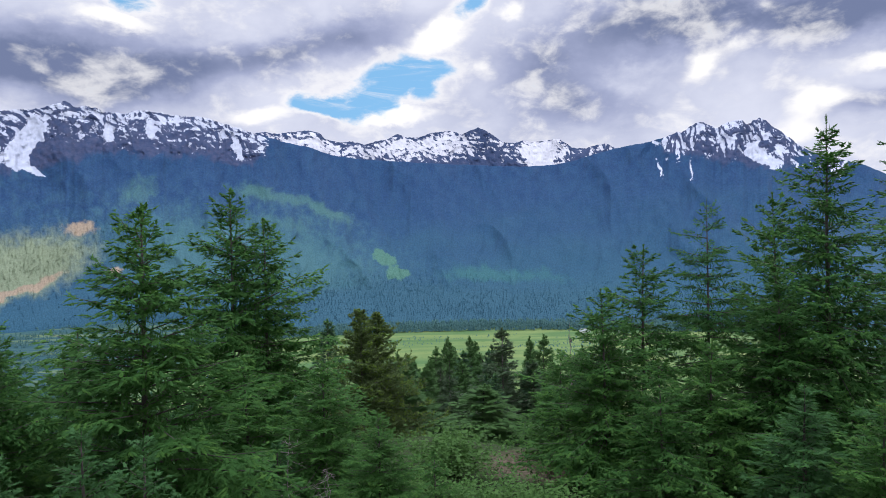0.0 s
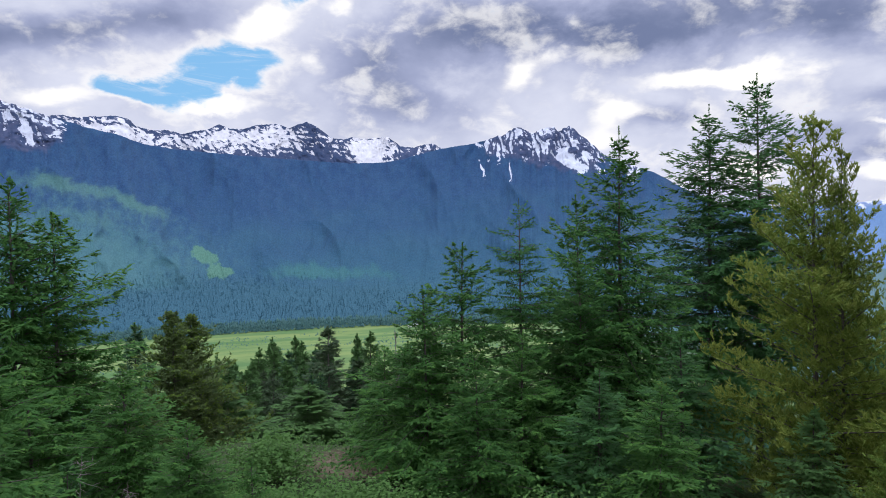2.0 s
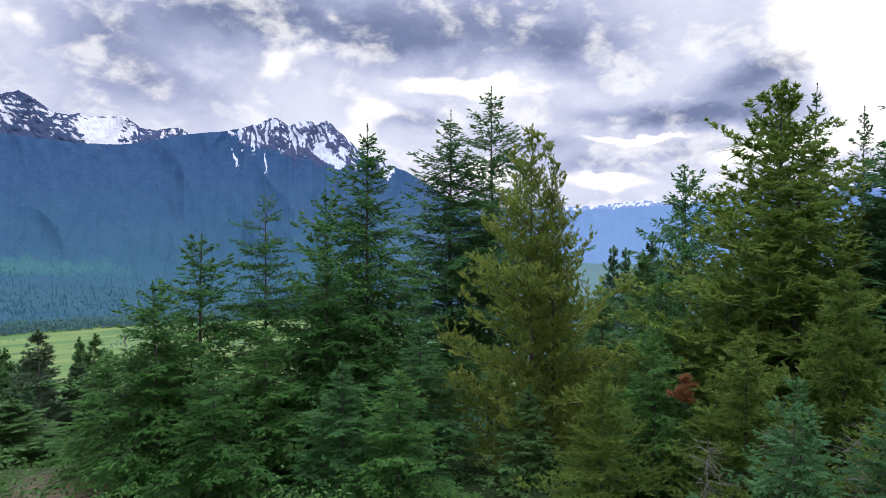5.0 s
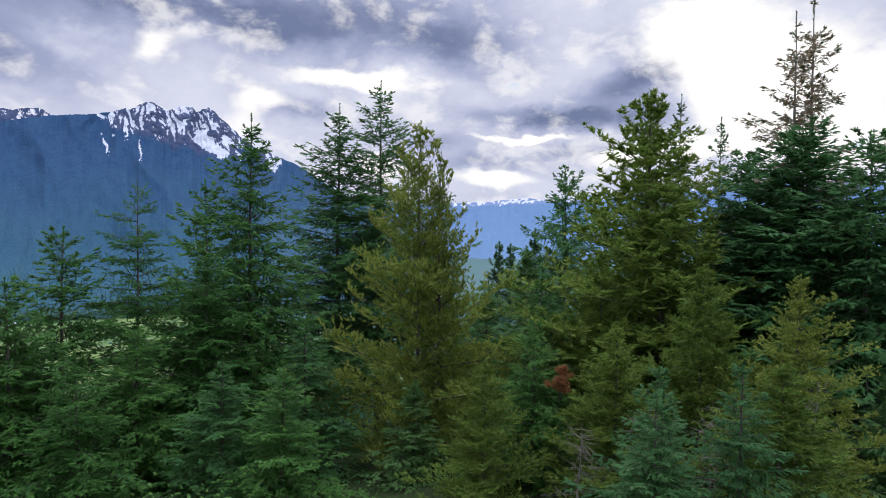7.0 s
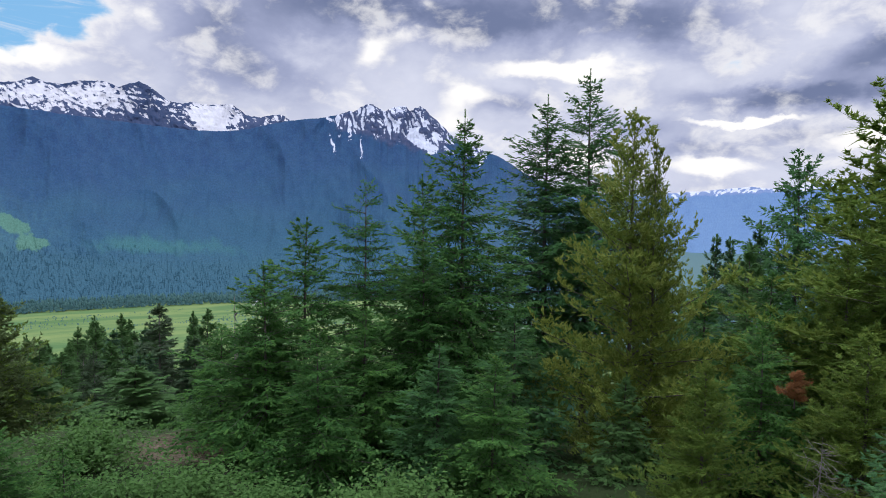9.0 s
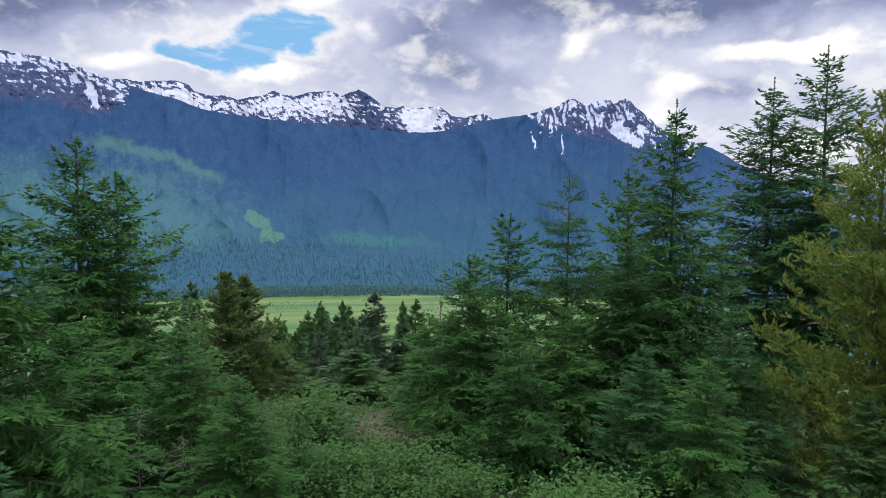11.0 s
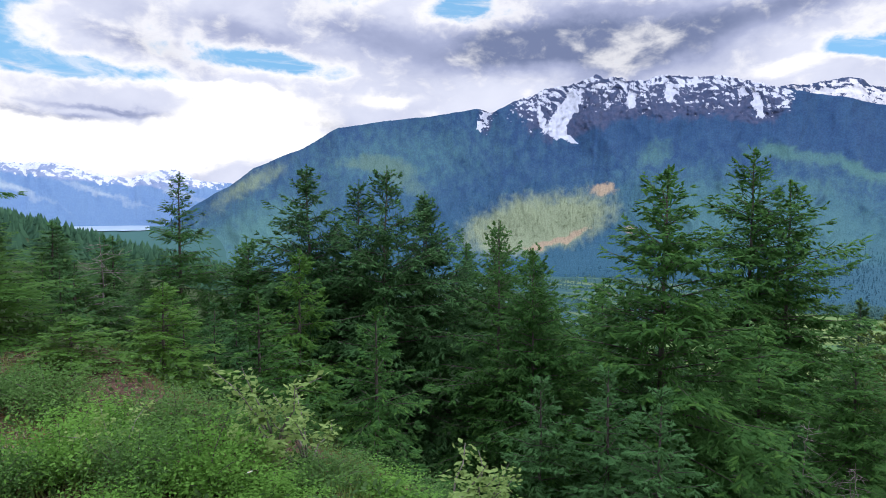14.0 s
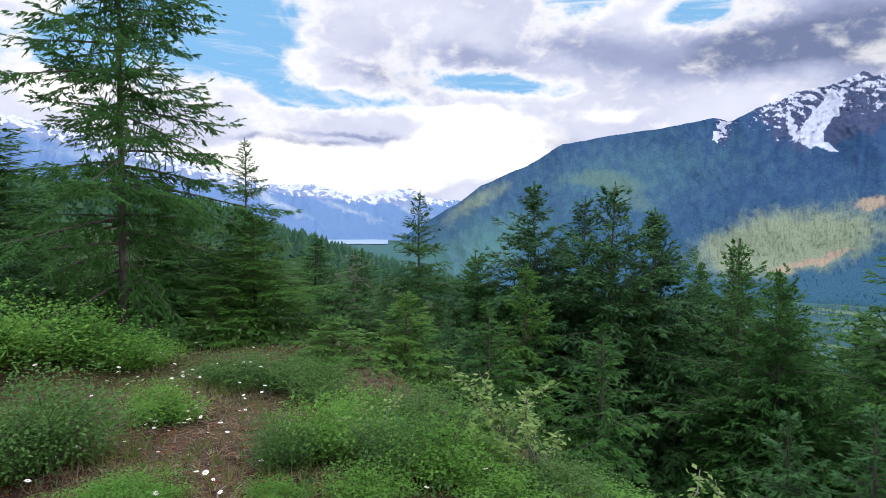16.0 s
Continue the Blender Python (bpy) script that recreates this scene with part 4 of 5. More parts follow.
far_s = tagged(conifer(33, "fir_tree", 11.0, 2.6, spruce_needles, grey_needles, bark_brown, power=0.85, ragged=0.25, gaps=0.05, bare=0.15, **{**LOWER, "whorl": 0.42, "fill_in": 0.3}), "thin fir with open limbs", FIR, NEAR)
far_p = tagged(conifer(34, "pine_tree", 8.0, 2.2, pine_green, pine_needles, bark_brown, tuft=True, lift=0.95, power=0.82, top=4, ragged=0.28, flat=0.30, **{**LOWER, "count": 1.3, "needle": 0.090, "wide": 0.026, "twig": 0.17, "spray": 0.30, "core": 0.06, "fill_in": 0.8, "whorl": 0.30}), "broad olive pine with tufted shoots", "pine tree", "pines on the slope")
MID = dict(whorl=0.30, per=7, coarse=1.7, fill_in=0.5, twig=0.24, side_gap=0.30, spray=0.38, needle=0.13, wide=0.055, count=0.85, core=0.09)
far_q = tagged(conifer(44, "pine_tree", 8.0, 2.2, olive_needles, pine_green, bark_brown, tuft=True, lift=0.9, power=0.8, top=3, ragged=0.25, flat=0.3, **{**MID, "spray": 0.34, "core": 0.08}), "brown-green pine with two tops", "pine tree", "pines on the slope")
far_d = tagged(conifer(35, "spruce_tree", 8.0, 2.6, spruce_needles, spruce_needles, bark_brown, power=0.6, ragged=0.2, **{**LOWER, "fill_in": 1.0, "per": 7}), "broad dark dense conifer", "spruce tree", NEAR)
far_w = tagged(conifer(36, "fir_tree", 14.0, 2.8, brown_needles, grey_needles, bark_grey, power=0.8, ragged=0.3, gaps=0.1, bare=0.25, **{**LOWER, "whorl": 0.5, "fill_in": 0.1}), "tall thin fir with brownish needles", FIR, NEAR)
mid_a = tagged(conifer(21, "fir_tree", 7.0, 1.9, mist_needles, mist_needles, bark_brown, **MID), "small green fir standing lower on the slope", FIR, LOW)
mid_b = tagged(conifer(22, "spruce_tree", 7.0, 1.6, mist_dark, mist_needles, bark_brown, power=0.88, **MID), "dark narrow spruce standing lower on the slope", "spruce tree", LOW)
mid_g = tagged(conifer(23, "fir_tree", 7.0, 1.8, grey_needles, grey_needles, bark_grey, **{**MID, "per": 6, "fill_in": 0.35}), "thin grey-green fir with sparse needles", FIR, LOW)
young = tagged(conifer(37, "fir_tree", 3.0, 1.1, fir_needles, fir_new_growth, bark_brown, whorl=0.22, fill_in=1.0), "small young fir among the larger trees", FIR, "young firs")
young_l = tagged(conifer(57, "fir_tree", 3.0, 1.1, light_needles, fir_new_growth, bark_brown, whorl=0.20, fill_in=1.0), "small pale green fir among the bushes", FIR, "young firs")
young_d = tagged(conifer(47, "spruce_tree", 3.0, 1.1, spruce_needles, spruce_needles, bark_brown, whorl=0.22, fill_in=1.2), "small dark spruce in the shade of larger trees", "spruce tree", "young firs")
MODELS = (young, young_l, young_d, tall_a, tall_b, fir_a, fir_l, fir_b, fir_c, fir_s, fir_t, pine, far_a, far_b, far_s, far_p, far_q, far_d, far_w, mid_a, mid_b, mid_g)

TREES = (
    # left of the clearing
    (fir_t, -9.56, 0.19, 6.2, 1.55, "tall fir with a bare lower trunk beside the clearing"),
    (fir_s, -11.89, 2.17, 1.47, 0.92, "slim sparse fir behind the tall fir"),
    (fir_l, -9.3, 1.85, 0.05, 1.38, "bright green young fir with weeping twigs"),
    (fir_b, -12.5, -1.9, 1.9, 2.02, ""), (fir_b, -12.6, 0.9, 0.4, 1.57, ""),
    (far_b, -21.4, 6.1, -0.5, 1.30, ""), (far_b, -22.9, 7.9, -1.0, 1.30, ""), (far_a, -18.5, 6.5, -1.3, 1.43, ""),
    (young_l, -11.64, 3.68, -1.14, 0.83, "small pale green fir among the bushes"),
    (fir_s, -11.08, 5.16, 0.57, 1.26, "grey-green fir with drooping limbs"), (young_l, -10.71, 4.75, -1.39, 0.94, "small pale green fir among the bushes"),
    (far_a, -15.78, 9.13, -0.89, 1.54, ""), (fir_c, -10.77, 7.69, 0.79, 2.18, ""), (fir_c, -10.97, 9.08, 0.54, 1.85, ""),
    (fir_c, -9.62, 8.51, 0.75, 2.18, ""), (fir_c, -9.91, 9.81, 0.29, 1.98, ""), (young_l, -9.27, 6.35, -0.73, 1.10, ""),
    (fir_b, -11.37, 12.96, -0.96, 1.34, ""), (fir_s, -7.28, 9.21, -0.26, 1.38, ""), (fir_a, -6.3, 8.9, -0.7, 1.40, "yellow-green young fir on the steep bank"),
    (fir_b, -9.3, 11.6, -1.0, 1.57, ""),
    (young_l, -7.1, 2.3, -1.1, 0.66, "small pale green fir among the bushes"), (young_l, -7.6, 3.4, -0.9, 0.77, "small pale green fir among the bushes"), (young, -7.2, 4.4, -1.1, 0.81, ""), (young, -6.4, 5.6, -1.3, 0.86, ""), (young_l, -8.6, 1.2, -1.0, 0.66, "small pale green fir among the bushes"),
    (far_b, -15.58, 4.43, -0.35, 1.50, ""), (young, -11.16, 3.54, -1.11, 1.10, ""), (young, -10.24, 4.58, -1.3, 1.00, ""), (fir_a, -11.44, 6.64, -0.72, 1.50, ""),
    (fir_c, -12.06, 9.31, -0.3, 2.00, ""), (fir_c, -9.74, 9.7, 0.18, 2.00, ""), (far_a, -9.48, 11.94, -0.36, 1.50, ""), (fir_b, -7.13, 9.96, -0.79, 1.70, ""), (far_b, -10.07, 11.45, -0.89, 1.50, ""), (far_b, -17.13, 6.17, -0.77, 1.50, ""),
    (far_a, -9.2, 13.4, -2.1, 1.9, ""), (far_a, -7.6, 13.0, -2.0, 1.8, ""), (far_b, -6.4, 12.4, -2.3, 1.7, ""), (far_a, -4.4, 14.2, -2.4, 1.9, ""), (far_b, -8.6, 15.2, -1.9, 1.8, ""), (far_b, -5.6, 12.9, -2.6, 1.7, ""),
    # before the meadow
    (fir_a, -4.71, 10.11, 0.63, 2.59, "broad bright green fir with layered sprays"), (fir_b, -5.51, 16.66, 1.33, 2.58, "tall dense fir with a second top"),
    (far_a, -4.9, 17.5, 0.63, 2.42, ""), (mid_b, -5.77, 31.01, -3.8, 1.79, ""), (far_q, -3.39, 25.3, -2.71, 2.1, "brown-green pine with two tops"),
    (far_q, -2.86, 26.37, -2.97, 2.0, "brown-green pine with two tops"), (fir_a, -1.3, 11.4, -2.98, 1.51, ""), (fir_b, -2.57, 13.21, -2.42, 1.79, ""),
    (mid_a, -0.83, 42.5, -7.18, 2.0, ""), (mid_a, 0.22, 45.5, -7.06, 1.9, ""), (mid_a, 1.63, 44.46, -6.85, 2.0, ""), (mid_g, 2.94, 34.35, -4.91, 2.5, "greyish thin fir below the hill"),
    (mid_a, 5.69, 38.04, -5.86, 2.2, ""), (mid_a, 7.4, 35.68, -6.18, 2.1, ""),
    (mid_a, -2.4, 38, -7.0, 2.2, ""), (mid_a, -1.2, 33, -6.6, 2.1, ""), (mid_a, 0.9, 36, -6.9, 2.0, ""), (mid_g, 4.4, 33, -6.4, 2.1, ""), (mid_a, 3.4, 40, -7.2, 2.0, ""), (mid_a, 1.5, 29, -6.6, 2.69, ""), (mid_a, -1.8, 28, -6.4, 2.81, ""),
    # the group in the middle
    (far_a, 5.59, 18.71, -0.35, 2.53, ""), (far_a, 4.11, 17.4, -1.47, 2.09, ""), (fir_t, 7.62, 19.08, 0.98, 1.85, "thin open-crowned fir with a bare stem near its top"),
    (far_a, 11.09, 21.92, 1.22, 2.86, ""), (tall_a, 11.36, 19.5, 3.34, 3.70, "tall green fir with a long pointed top"), (fir_b, 9.0, 17.8, -1.2, 2.46, ""),
    (tall_b, 18.61, 24.26, 5.25, 5.40, "dark tall spruce against the bright sky"), (tall_b, 20.77, 23.79, 6.57, 5.52, "dark tall spruce against the bright sky"),
    (pine, 12.64, 12.78, 2.66, 2.65, "yellow-green lodgepole pine with upright tips"), (pine, 13.2, 12.55, 1.86, 1.7, "yellow-green lodgepole pine with upright tips"),
    (far_a, 4.36, 18.01, -2.73, 1.70, ""), (far_a, 4.76, 14.8, -2.83, 1.60, ""), (far_a, 6.49, 16.31, -2.69, 1.90, ""), (far_b, 7.36, 13.71, -3.21, 1.70, ""), (far_b, 10.07, 14.39, -2.75, 2.00, ""), (far_a, 7.95, 12.21, -3.27, 1.50, ""), (far_a, 3.44, 20.22, -3.57, 1.60, ""),
    # to the right
    (far_d, 38.4, 24.51, 3.61, 4.60, ""), (mid_b, 45.38, 32.07, -0.7, 2.76, ""), (mid_b, 47.47, 37.63, -2.04, 2.76, ""), (mid_b, 49.86, 37.8, -2.3, 2.76, ""), (mid_a, 36.5, 26.5, -2.2, 2.99, ""), (mid_a, 33, 24, -1.8, 2.99, ""),
    (far_p, 19.29, 9.58, 4.1, 4.3, "broad green pine with a brown dead limb"), (far_p, 18.0, 8.3, 1.2, 4.2, ""), (far_p, 15.8, 9.0, -0.8, 1.90, ""),
    (far_s, 24.29, 10.67, 4.9, 1.90, ""), (far_s, 26.7, 9.99, 4.3, 1.90, ""), (far_w, 23.61, 6.49, 7.0, 2.60, "tall thin fir with brownish needles"), (far_w, 24.69, 6.31, 7.95, 2.60, "tall thin fir with brownish needles"),
    (far_d, 20.75, 5.55, 2.55, 4.2, "broad dark dense conifer beside the pines"), (far_d, 21.81, 7.31, 2.34, 3.4, "broad dark dense conifer beside the pines"), (far_d, 21.0, 5.5, 3.0, 3.60, "broad dark dense conifer beside the pines"), (far_d, 19.4, 3.6, 2.4, 3.20, "broad dark dense conifer beside the pines"), (pine, 13.98, 3.77, -0.9, 1.70, ""), (far_a, 15.35, 10.6, -1.54, 1.65, ""), (far_a, 17, 14, -2.0, 2.09, ""), (far_p, 12.2, 6.6, -2.1, 1.60, ""), (far_p, 14.5, 5.8, -0.9, 1.70, ""), (far_p, 11.6, 3.4, -2.2, 1.50, ""), (far_p, 10.4, 8.6, -2.9, 1.30, ""), (far_a, 12.6, 8.9, -2.2, 1.32, ""),
)
LOWER_SLOPE = np.random.default_rng(58)
for k in range(46):
    to, dist = LOWER_SLOPE.uniform(-8, 15), LOWER_SLOPE.uniform(30, 58)
    top_up = np.interp(dist, [30, 40, 58], [-12.5, -10.6, -9.4]) + LOWER_SLOPE.normal(0, 0.45)
    x, y = dist * math.sin(radians(to)), dist * math.cos(radians(to))
    tall = EYE + dist * math.tan(radians(top_up)) - ground_at(x, y)
    if tall > 1.5:
        plant((mid_a, mid_b, mid_a, mid_g)[k % 4], x, y, dist * math.tan(radians(top_up)), min(2.2, 0.20 * tall + 0.45) * LOWER_SLOPE.uniform(0.8, 1.15), turn=k * 71)
for model, x, y, tip, r, label in TREES:
    plant(model, x, y, tip, r, turn=(x * 73 + y * 41) % 360, label=label)

# ---- woods and undergrowth ----
def low_firs(rng, spots, heights, widths, tiers=5, sides=6):
    """Many far conifers as one mesh: ragged tiers round a stem."""
    n = len(spots)
    t = np.arange(tiers)
    ang = rng.uniform(0, 6.28, (n, tiers, 1)) + np.arange(sides) * 2 * np.pi / sides
    lo = (0.12 + 0.80 * t / tiers)[None, :, None] + rng.uniform(-0.04, 0.04, (n, tiers, sides))
    rad = (1 - 0.82 * t / tiers)[None, :, None] * widths[:, None, None] * rng.uniform(0.6, 1.25, (n, tiers, sides))
    rim = np.stack([np.cos(ang) * rad, np.sin(ang) * rad, lo * heights[:, None, None]], -1) + spots[:, None, None]
    half = np.pi / sides
    rad2 = rad * 0.45
    dip = np.stack([np.cos(ang + half) * rad2, np.sin(ang + half) * rad2, (lo + 0.03) * heights[:, None, None]], -1) + spots[:, None, None]
    apex = np.stack([np.zeros((n, tiers)), np.zeros((n, tiers)), np.minimum(1.0, 0.12 + 0.80 * t / tiers + 0.36)[None] * heights[:, None]], -1) + spots[:, None]
    ring = np.stack([rim, dip], 3).reshape(n, tiers, 2 * sides, 3)
    verts = np.concatenate([ring, apex[:, :, None]], 2)
    k = 2 * sides + 1
    base = (np.arange(n * tiers) * k)[:, None]
    s = np.arange(2 * sides)[None]
    faces = np.stack([base + s, base + (s + 1) % (2 * sides), np.broadcast_to(base + k - 1, (n * tiers, 2 * sides))], -1)
    return verts.reshape(-1, 3), faces.reshape(-1, 3)


def wood(name, label, seed, count, place, height, mat, tiers=5, sides=6, slim=0.26):
    rng = np.random.default_rng(seed)
    spots, hs = [], []
    while len(spots) < count:
        h = height * rng.uniform(0.55, 1.25)
        p = place(rng, h)
        if p is not None:
            spots.append(p)
            hs.append(h)
    spots, hs = np.array(spots), np.array(hs)
    v, f = low_firs(rng, spots, hs, hs * slim * rng.uniform(0.75, 1.2, len(hs)), tiers, sides)
    return tagged(new(name, mesh_of(name, v, f, [mat])), label, "forest", kind="stuff")


def skyline(a):
    """How high over the eye, in degrees, the distant tree tops reach in each direction."""
    return float(np.interp(a, [-100, -83, -77.5, -74, -72, -70, -62, -52, -45, 46, 50, 54, 58, 64, 90], [4, 2.0, 0, -1.0, -1.8, -2.4, -4.6, -8, -11, -11, -3, -2.2, 0, 2.5, 5]))


def hill_spot(a0, a1, r0, r1):
    def pick(rng, h):
        turn_to, r = rng.uniform(a0, a1), r0 * (r1 / r0) ** rng.uniform(0, 1)
        x, y = r * math.sin(radians(turn_to)), r * math.cos(radians(turn_to))
        z = ground_at(x, y) - 0.4
        if fbm(x * 0.02, y * 0.02, 9.0) < -0.5 or math.degrees(math.atan2(z + h - EYE, r)) > skyline(turn_to):
            return None
        return x, y, z
    return pick


def valley_spot(a0, a1, r0, r1, thin=-1.0):
    def pick(rng, h):
        a, r = radians(rng.uniform(a0, a1)), rng.uniform(r0, r1)
        x, y = r * math.sin(a), r * math.cos(a)
        if fbm(x * 0.006, y * 0.012, 4.0) < thin:
            return None
        return x, y, ground_at(x, y) - 0.5
    return pick


wood("forest_hillside", "dark green conifer forest covering the hillside", 5, 2400, hill_spot(-98, -50, 30, 650), 11, far_foliage, 6, 7)
wood("forest_slope", "dark green conifers on the lower slope", 6, 420, hill_spot(-52, 48, 46, 420), 7, far_foliage, 6, 7)
wood("forest_east", "dark conifers along the slope to the east", 7, 500, hill_spot(46, 88, 34, 420), 8, far_foliage, 6, 7)
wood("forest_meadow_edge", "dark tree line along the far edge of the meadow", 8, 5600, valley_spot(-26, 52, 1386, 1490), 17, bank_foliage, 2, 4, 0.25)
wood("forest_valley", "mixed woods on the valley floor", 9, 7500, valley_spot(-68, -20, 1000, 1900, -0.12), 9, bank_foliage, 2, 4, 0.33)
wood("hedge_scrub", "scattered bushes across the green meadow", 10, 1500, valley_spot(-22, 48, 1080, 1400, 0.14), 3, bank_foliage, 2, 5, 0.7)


def flank_spot(seed, rows):
    """Places on the face of the main range, thickest in the given (turn, up, half-width, half-height, lean) stretches."""
    rng = np.random.default_rng(seed)
    k = np.array(rows)[rng.integers(0, len(rows), 9000)]
    p, q = rng.normal(0, 0.6, 9000) * k[:, 2], rng.normal(0, 0.6, 9000) * k[:, 3]
    c, s = np.cos(np.radians(k[:, 4])), np.sin(np.radians(k[:, 4]))
    a, e = k[:, 0] + p * c - q * s, k[:, 1] + p * s + q * c
    inside = (e > main_range.foot(a)[0] + 0.15) & (a > -66) & (a < 45)
    a, e = a[inside][None], e[inside][None]
    r = main_range.at(a, e)[0]
    spots = iter(np.stack([r * np.sin(np.radians(a)), r * np.cos(np.radians(a)), EYE + r * np.tan(np.radians(e)) - 1.0], -1)[0])
    return lambda rng, h: tuple(next(spots))


# these trees take the painted haze from the colours of main_mat
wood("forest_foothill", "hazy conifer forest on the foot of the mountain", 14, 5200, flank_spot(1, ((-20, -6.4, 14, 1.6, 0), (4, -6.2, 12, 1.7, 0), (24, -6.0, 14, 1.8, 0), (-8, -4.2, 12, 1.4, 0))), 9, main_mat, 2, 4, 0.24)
# their sunlight is the yellow-green painted in main_mat
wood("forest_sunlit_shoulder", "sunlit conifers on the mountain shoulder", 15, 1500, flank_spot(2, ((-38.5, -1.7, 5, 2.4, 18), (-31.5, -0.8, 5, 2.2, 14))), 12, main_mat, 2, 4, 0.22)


def leafy(seed, name, height, wide, leaves, size, leaf_mat, stem_mat, stems=14, upright=0.5, sparse=False):
    """A broad-leaved shrub: stems from one root, side twigs, folded leaves."""
    rng = np.random.default_rng(seed)
    az, out = rng.uniform(0, 6.283, stems), np.sqrt(rng.uniform(0.02, 1, stems))
    hgt = height * rng.uniform(0.42, 1.05, stems) * (1 - 0.35 * out)
    tip = np.column_stack([np.cos(az) * out * wide, np.sin(az) * out * wide, hgt])
    t = np.linspace(0, 1, 5)
    arc = np.column_stack([t ** 1.3, t ** 1.3, t ** (0.9 - 0.25 * upright)])
    paths = tip[:, None] * arc[None] + rng.normal(0, 0.02 * height, (stems, 5, 3)) * t[None, :, None]
    sv, sf = tubes(paths, (0.004 + 0.005 * height) * (1 - 0.75 * t)[None] * np.ones((stems, 1)), 4)
    i = rng.integers(0, stems, leaves)
    u = rng.uniform(0.15 if not sparse else 0.3, 1, leaves) ** 0.7
    k = np.minimum((u * 4).astype(int), 3)
    w = (u * 4 - k)[:, None]
    spot = paths[i, k] * (1 - w) + paths[i, k + 1] * w
    reach = (0.17 if not sparse else 0.04) * (wide + height) / 2
    spot = spot + rng.normal(0, 1, (leaves, 3)) * reach * np.array([1, 1, 0.8])
    spot[:, 2] = np.maximum(spot[:, 2], 0.02 + rng.uniform(0, 0.06, leaves))
    way = unit(np.column_stack([rng.normal(0, 1, leaves), rng.normal(0, 1, leaves), rng.normal(0.15, 0.5, leaves)]))
    nor = unit(rng.normal(0, 0.55, (leaves, 3)) + np.array([0, 0, 1.0]))
    sd = unit(np.cross(way, nor))
    L = size * rng.uniform(0.6, 1.25, leaves)[:, None]
    v = np.stack([spot, spot + way * L * 0.5 - sd * L * 0.27 + nor * L * 0.06, spot + way * L, spot + way * L * 0.5 + sd * L * 0.27 + nor * L * 0.06], 1).reshape(-1, 3)
    q = np.arange(leaves) * 4
    f = np.concatenate([np.stack([q, q + 1, q + 2], 1), np.stack([q, q + 2, q + 3], 1)])
    ob = new(name)
    part("stem_growth", mesh_of("stem_growth", sv, sf, [stem_mat]), ob)["kind"] = "stuff"
    part("leaf_mass", mesh_of("leaf_mass", v, f, [leaf_mat]), ob)["kind"] = "stuff"
    ob["size"] = (height, wide)
    return ob


def bush(model, turn, dist, height, wide, label="", spin=None):
    x, y = dist * math.sin(radians(turn)), dist * math.cos(radians(turn))
    h, w = model["size"]
    m = Matrix.Translation((x, y, ground_at(x, y) - 0.03)) @ Euler((0, 0, spin if spin is not None else turn * dist)).to_matrix().to_4x4() @ Matrix.Diagonal((wide / w, wide / w, height / h, 1))
    ob = copy_thing(model, m)
    if label:
        ob["label"] = label
    return ob


GROUP = "bushes at the edge"
bush_a = tagged(leafy(41, "shrub", 0.8, 0.6, 6500, 0.043, shrub_leaves, bark_brown), "bright green leafy shrub at the edge of the clearing", "shrub", GROUP)
bush_b = tagged(leafy(42, "shrub", 0.8, 0.6, 6500, 0.037, dull_leaves, bark_brown, stems=18), "grey-green leafy shrub on the bank", "shrub", GROUP)
bush_c = tagged(leafy(43, "shrub", 1.6, 1.2, 5200, 0.10, dull_leaves, bark_brown), "large bright green shrub on the slope", "shrub", "shrubs on the slope")
bush_d = tagged(leafy(44, "sapling", 1.0, 0.35, 420, 0.050, sapling_leaves, bark_grey, stems=7, upright=1.0, sparse=True), "thin sapling with pale yellow-green leaves", "sapling", "saplings")
BUSHES = (
    (bush_b, -93, 4.9, 0.75, 0.5), (bush_b, -97.5, 4.8, 0.70, 0.5), (bush_a, -85.5, 5.6, 0.40, 0.34), (bush_a, -97, 7.5, 0.85, 0.8), (bush_a, -91.5, 7.5, 0.65, 0.7), (bush_a, -87.5, 7.4, 0.42, 0.45),
    (bush_b, -80.7, 6.6, 0.38, 0.42), (bush_b, -77, 6.4, 0.42, 0.42), (bush_b, -73, 6.1, 0.38, 0.42), (bush_a, -86, 4.0, 0.22, 0.26), (bush_a, -89.5, 4.1, 0.22, 0.26), (bush_a, -76, 3.9, 0.16, 0.2),
    (bush_b, -75.9, 4.35, 0.34, 0.28), (bush_a, -71.4, 4.5, 0.39, 0.36), (bush_b, -66.5, 4.2, 0.37, 0.34), (bush_a, -61.5, 4.2, 0.41, 0.36), (bush_a, -69.2, 5.2, 0.29, 0.36), (bush_b, -64, 5.2, 0.37, 0.42), (bush_a, -68, 3.8, 0.24, 0.26),
    (bush_b, -58.5, 5.0, 0.23, 0.42), (bush_a, -57, 4.0, 0.20, 0.34), (bush_b, -52.5, 4.3, 0.19, 0.36), (bush_a, -48, 4.1, 0.17, 0.36), (bush_b, -43.5, 4.2, 0.19, 0.38), (bush_a, -39, 4.2, 0.17, 0.36), (bush_b, -34, 4.4, 0.14, 0.4),
    (bush_d, -56.5, 4.6, 1.0, 0.42), (bush_d, -53.8, 4.5, 0.75, 0.40), (bush_d, -42, 4.2, 0.62, 0.4), (bush_d, -39.5, 4.3, 0.7, 0.3), (bush_d, -68, 4.4, 0.6, 0.3),
    (bush_c, 2.5, 13.4, 1.5, 1.3), (bush_c, 7, 14.2, 1.2, 1.3), (bush_c, -3, 14.5, 1.3, 1.2), (bush_c, 12, 13.0, 1.2, 1.2), (bush_c, 0, 18, 1.6, 1.5), (bush_c, 24, 12.5, 1.4, 1.4), 
)
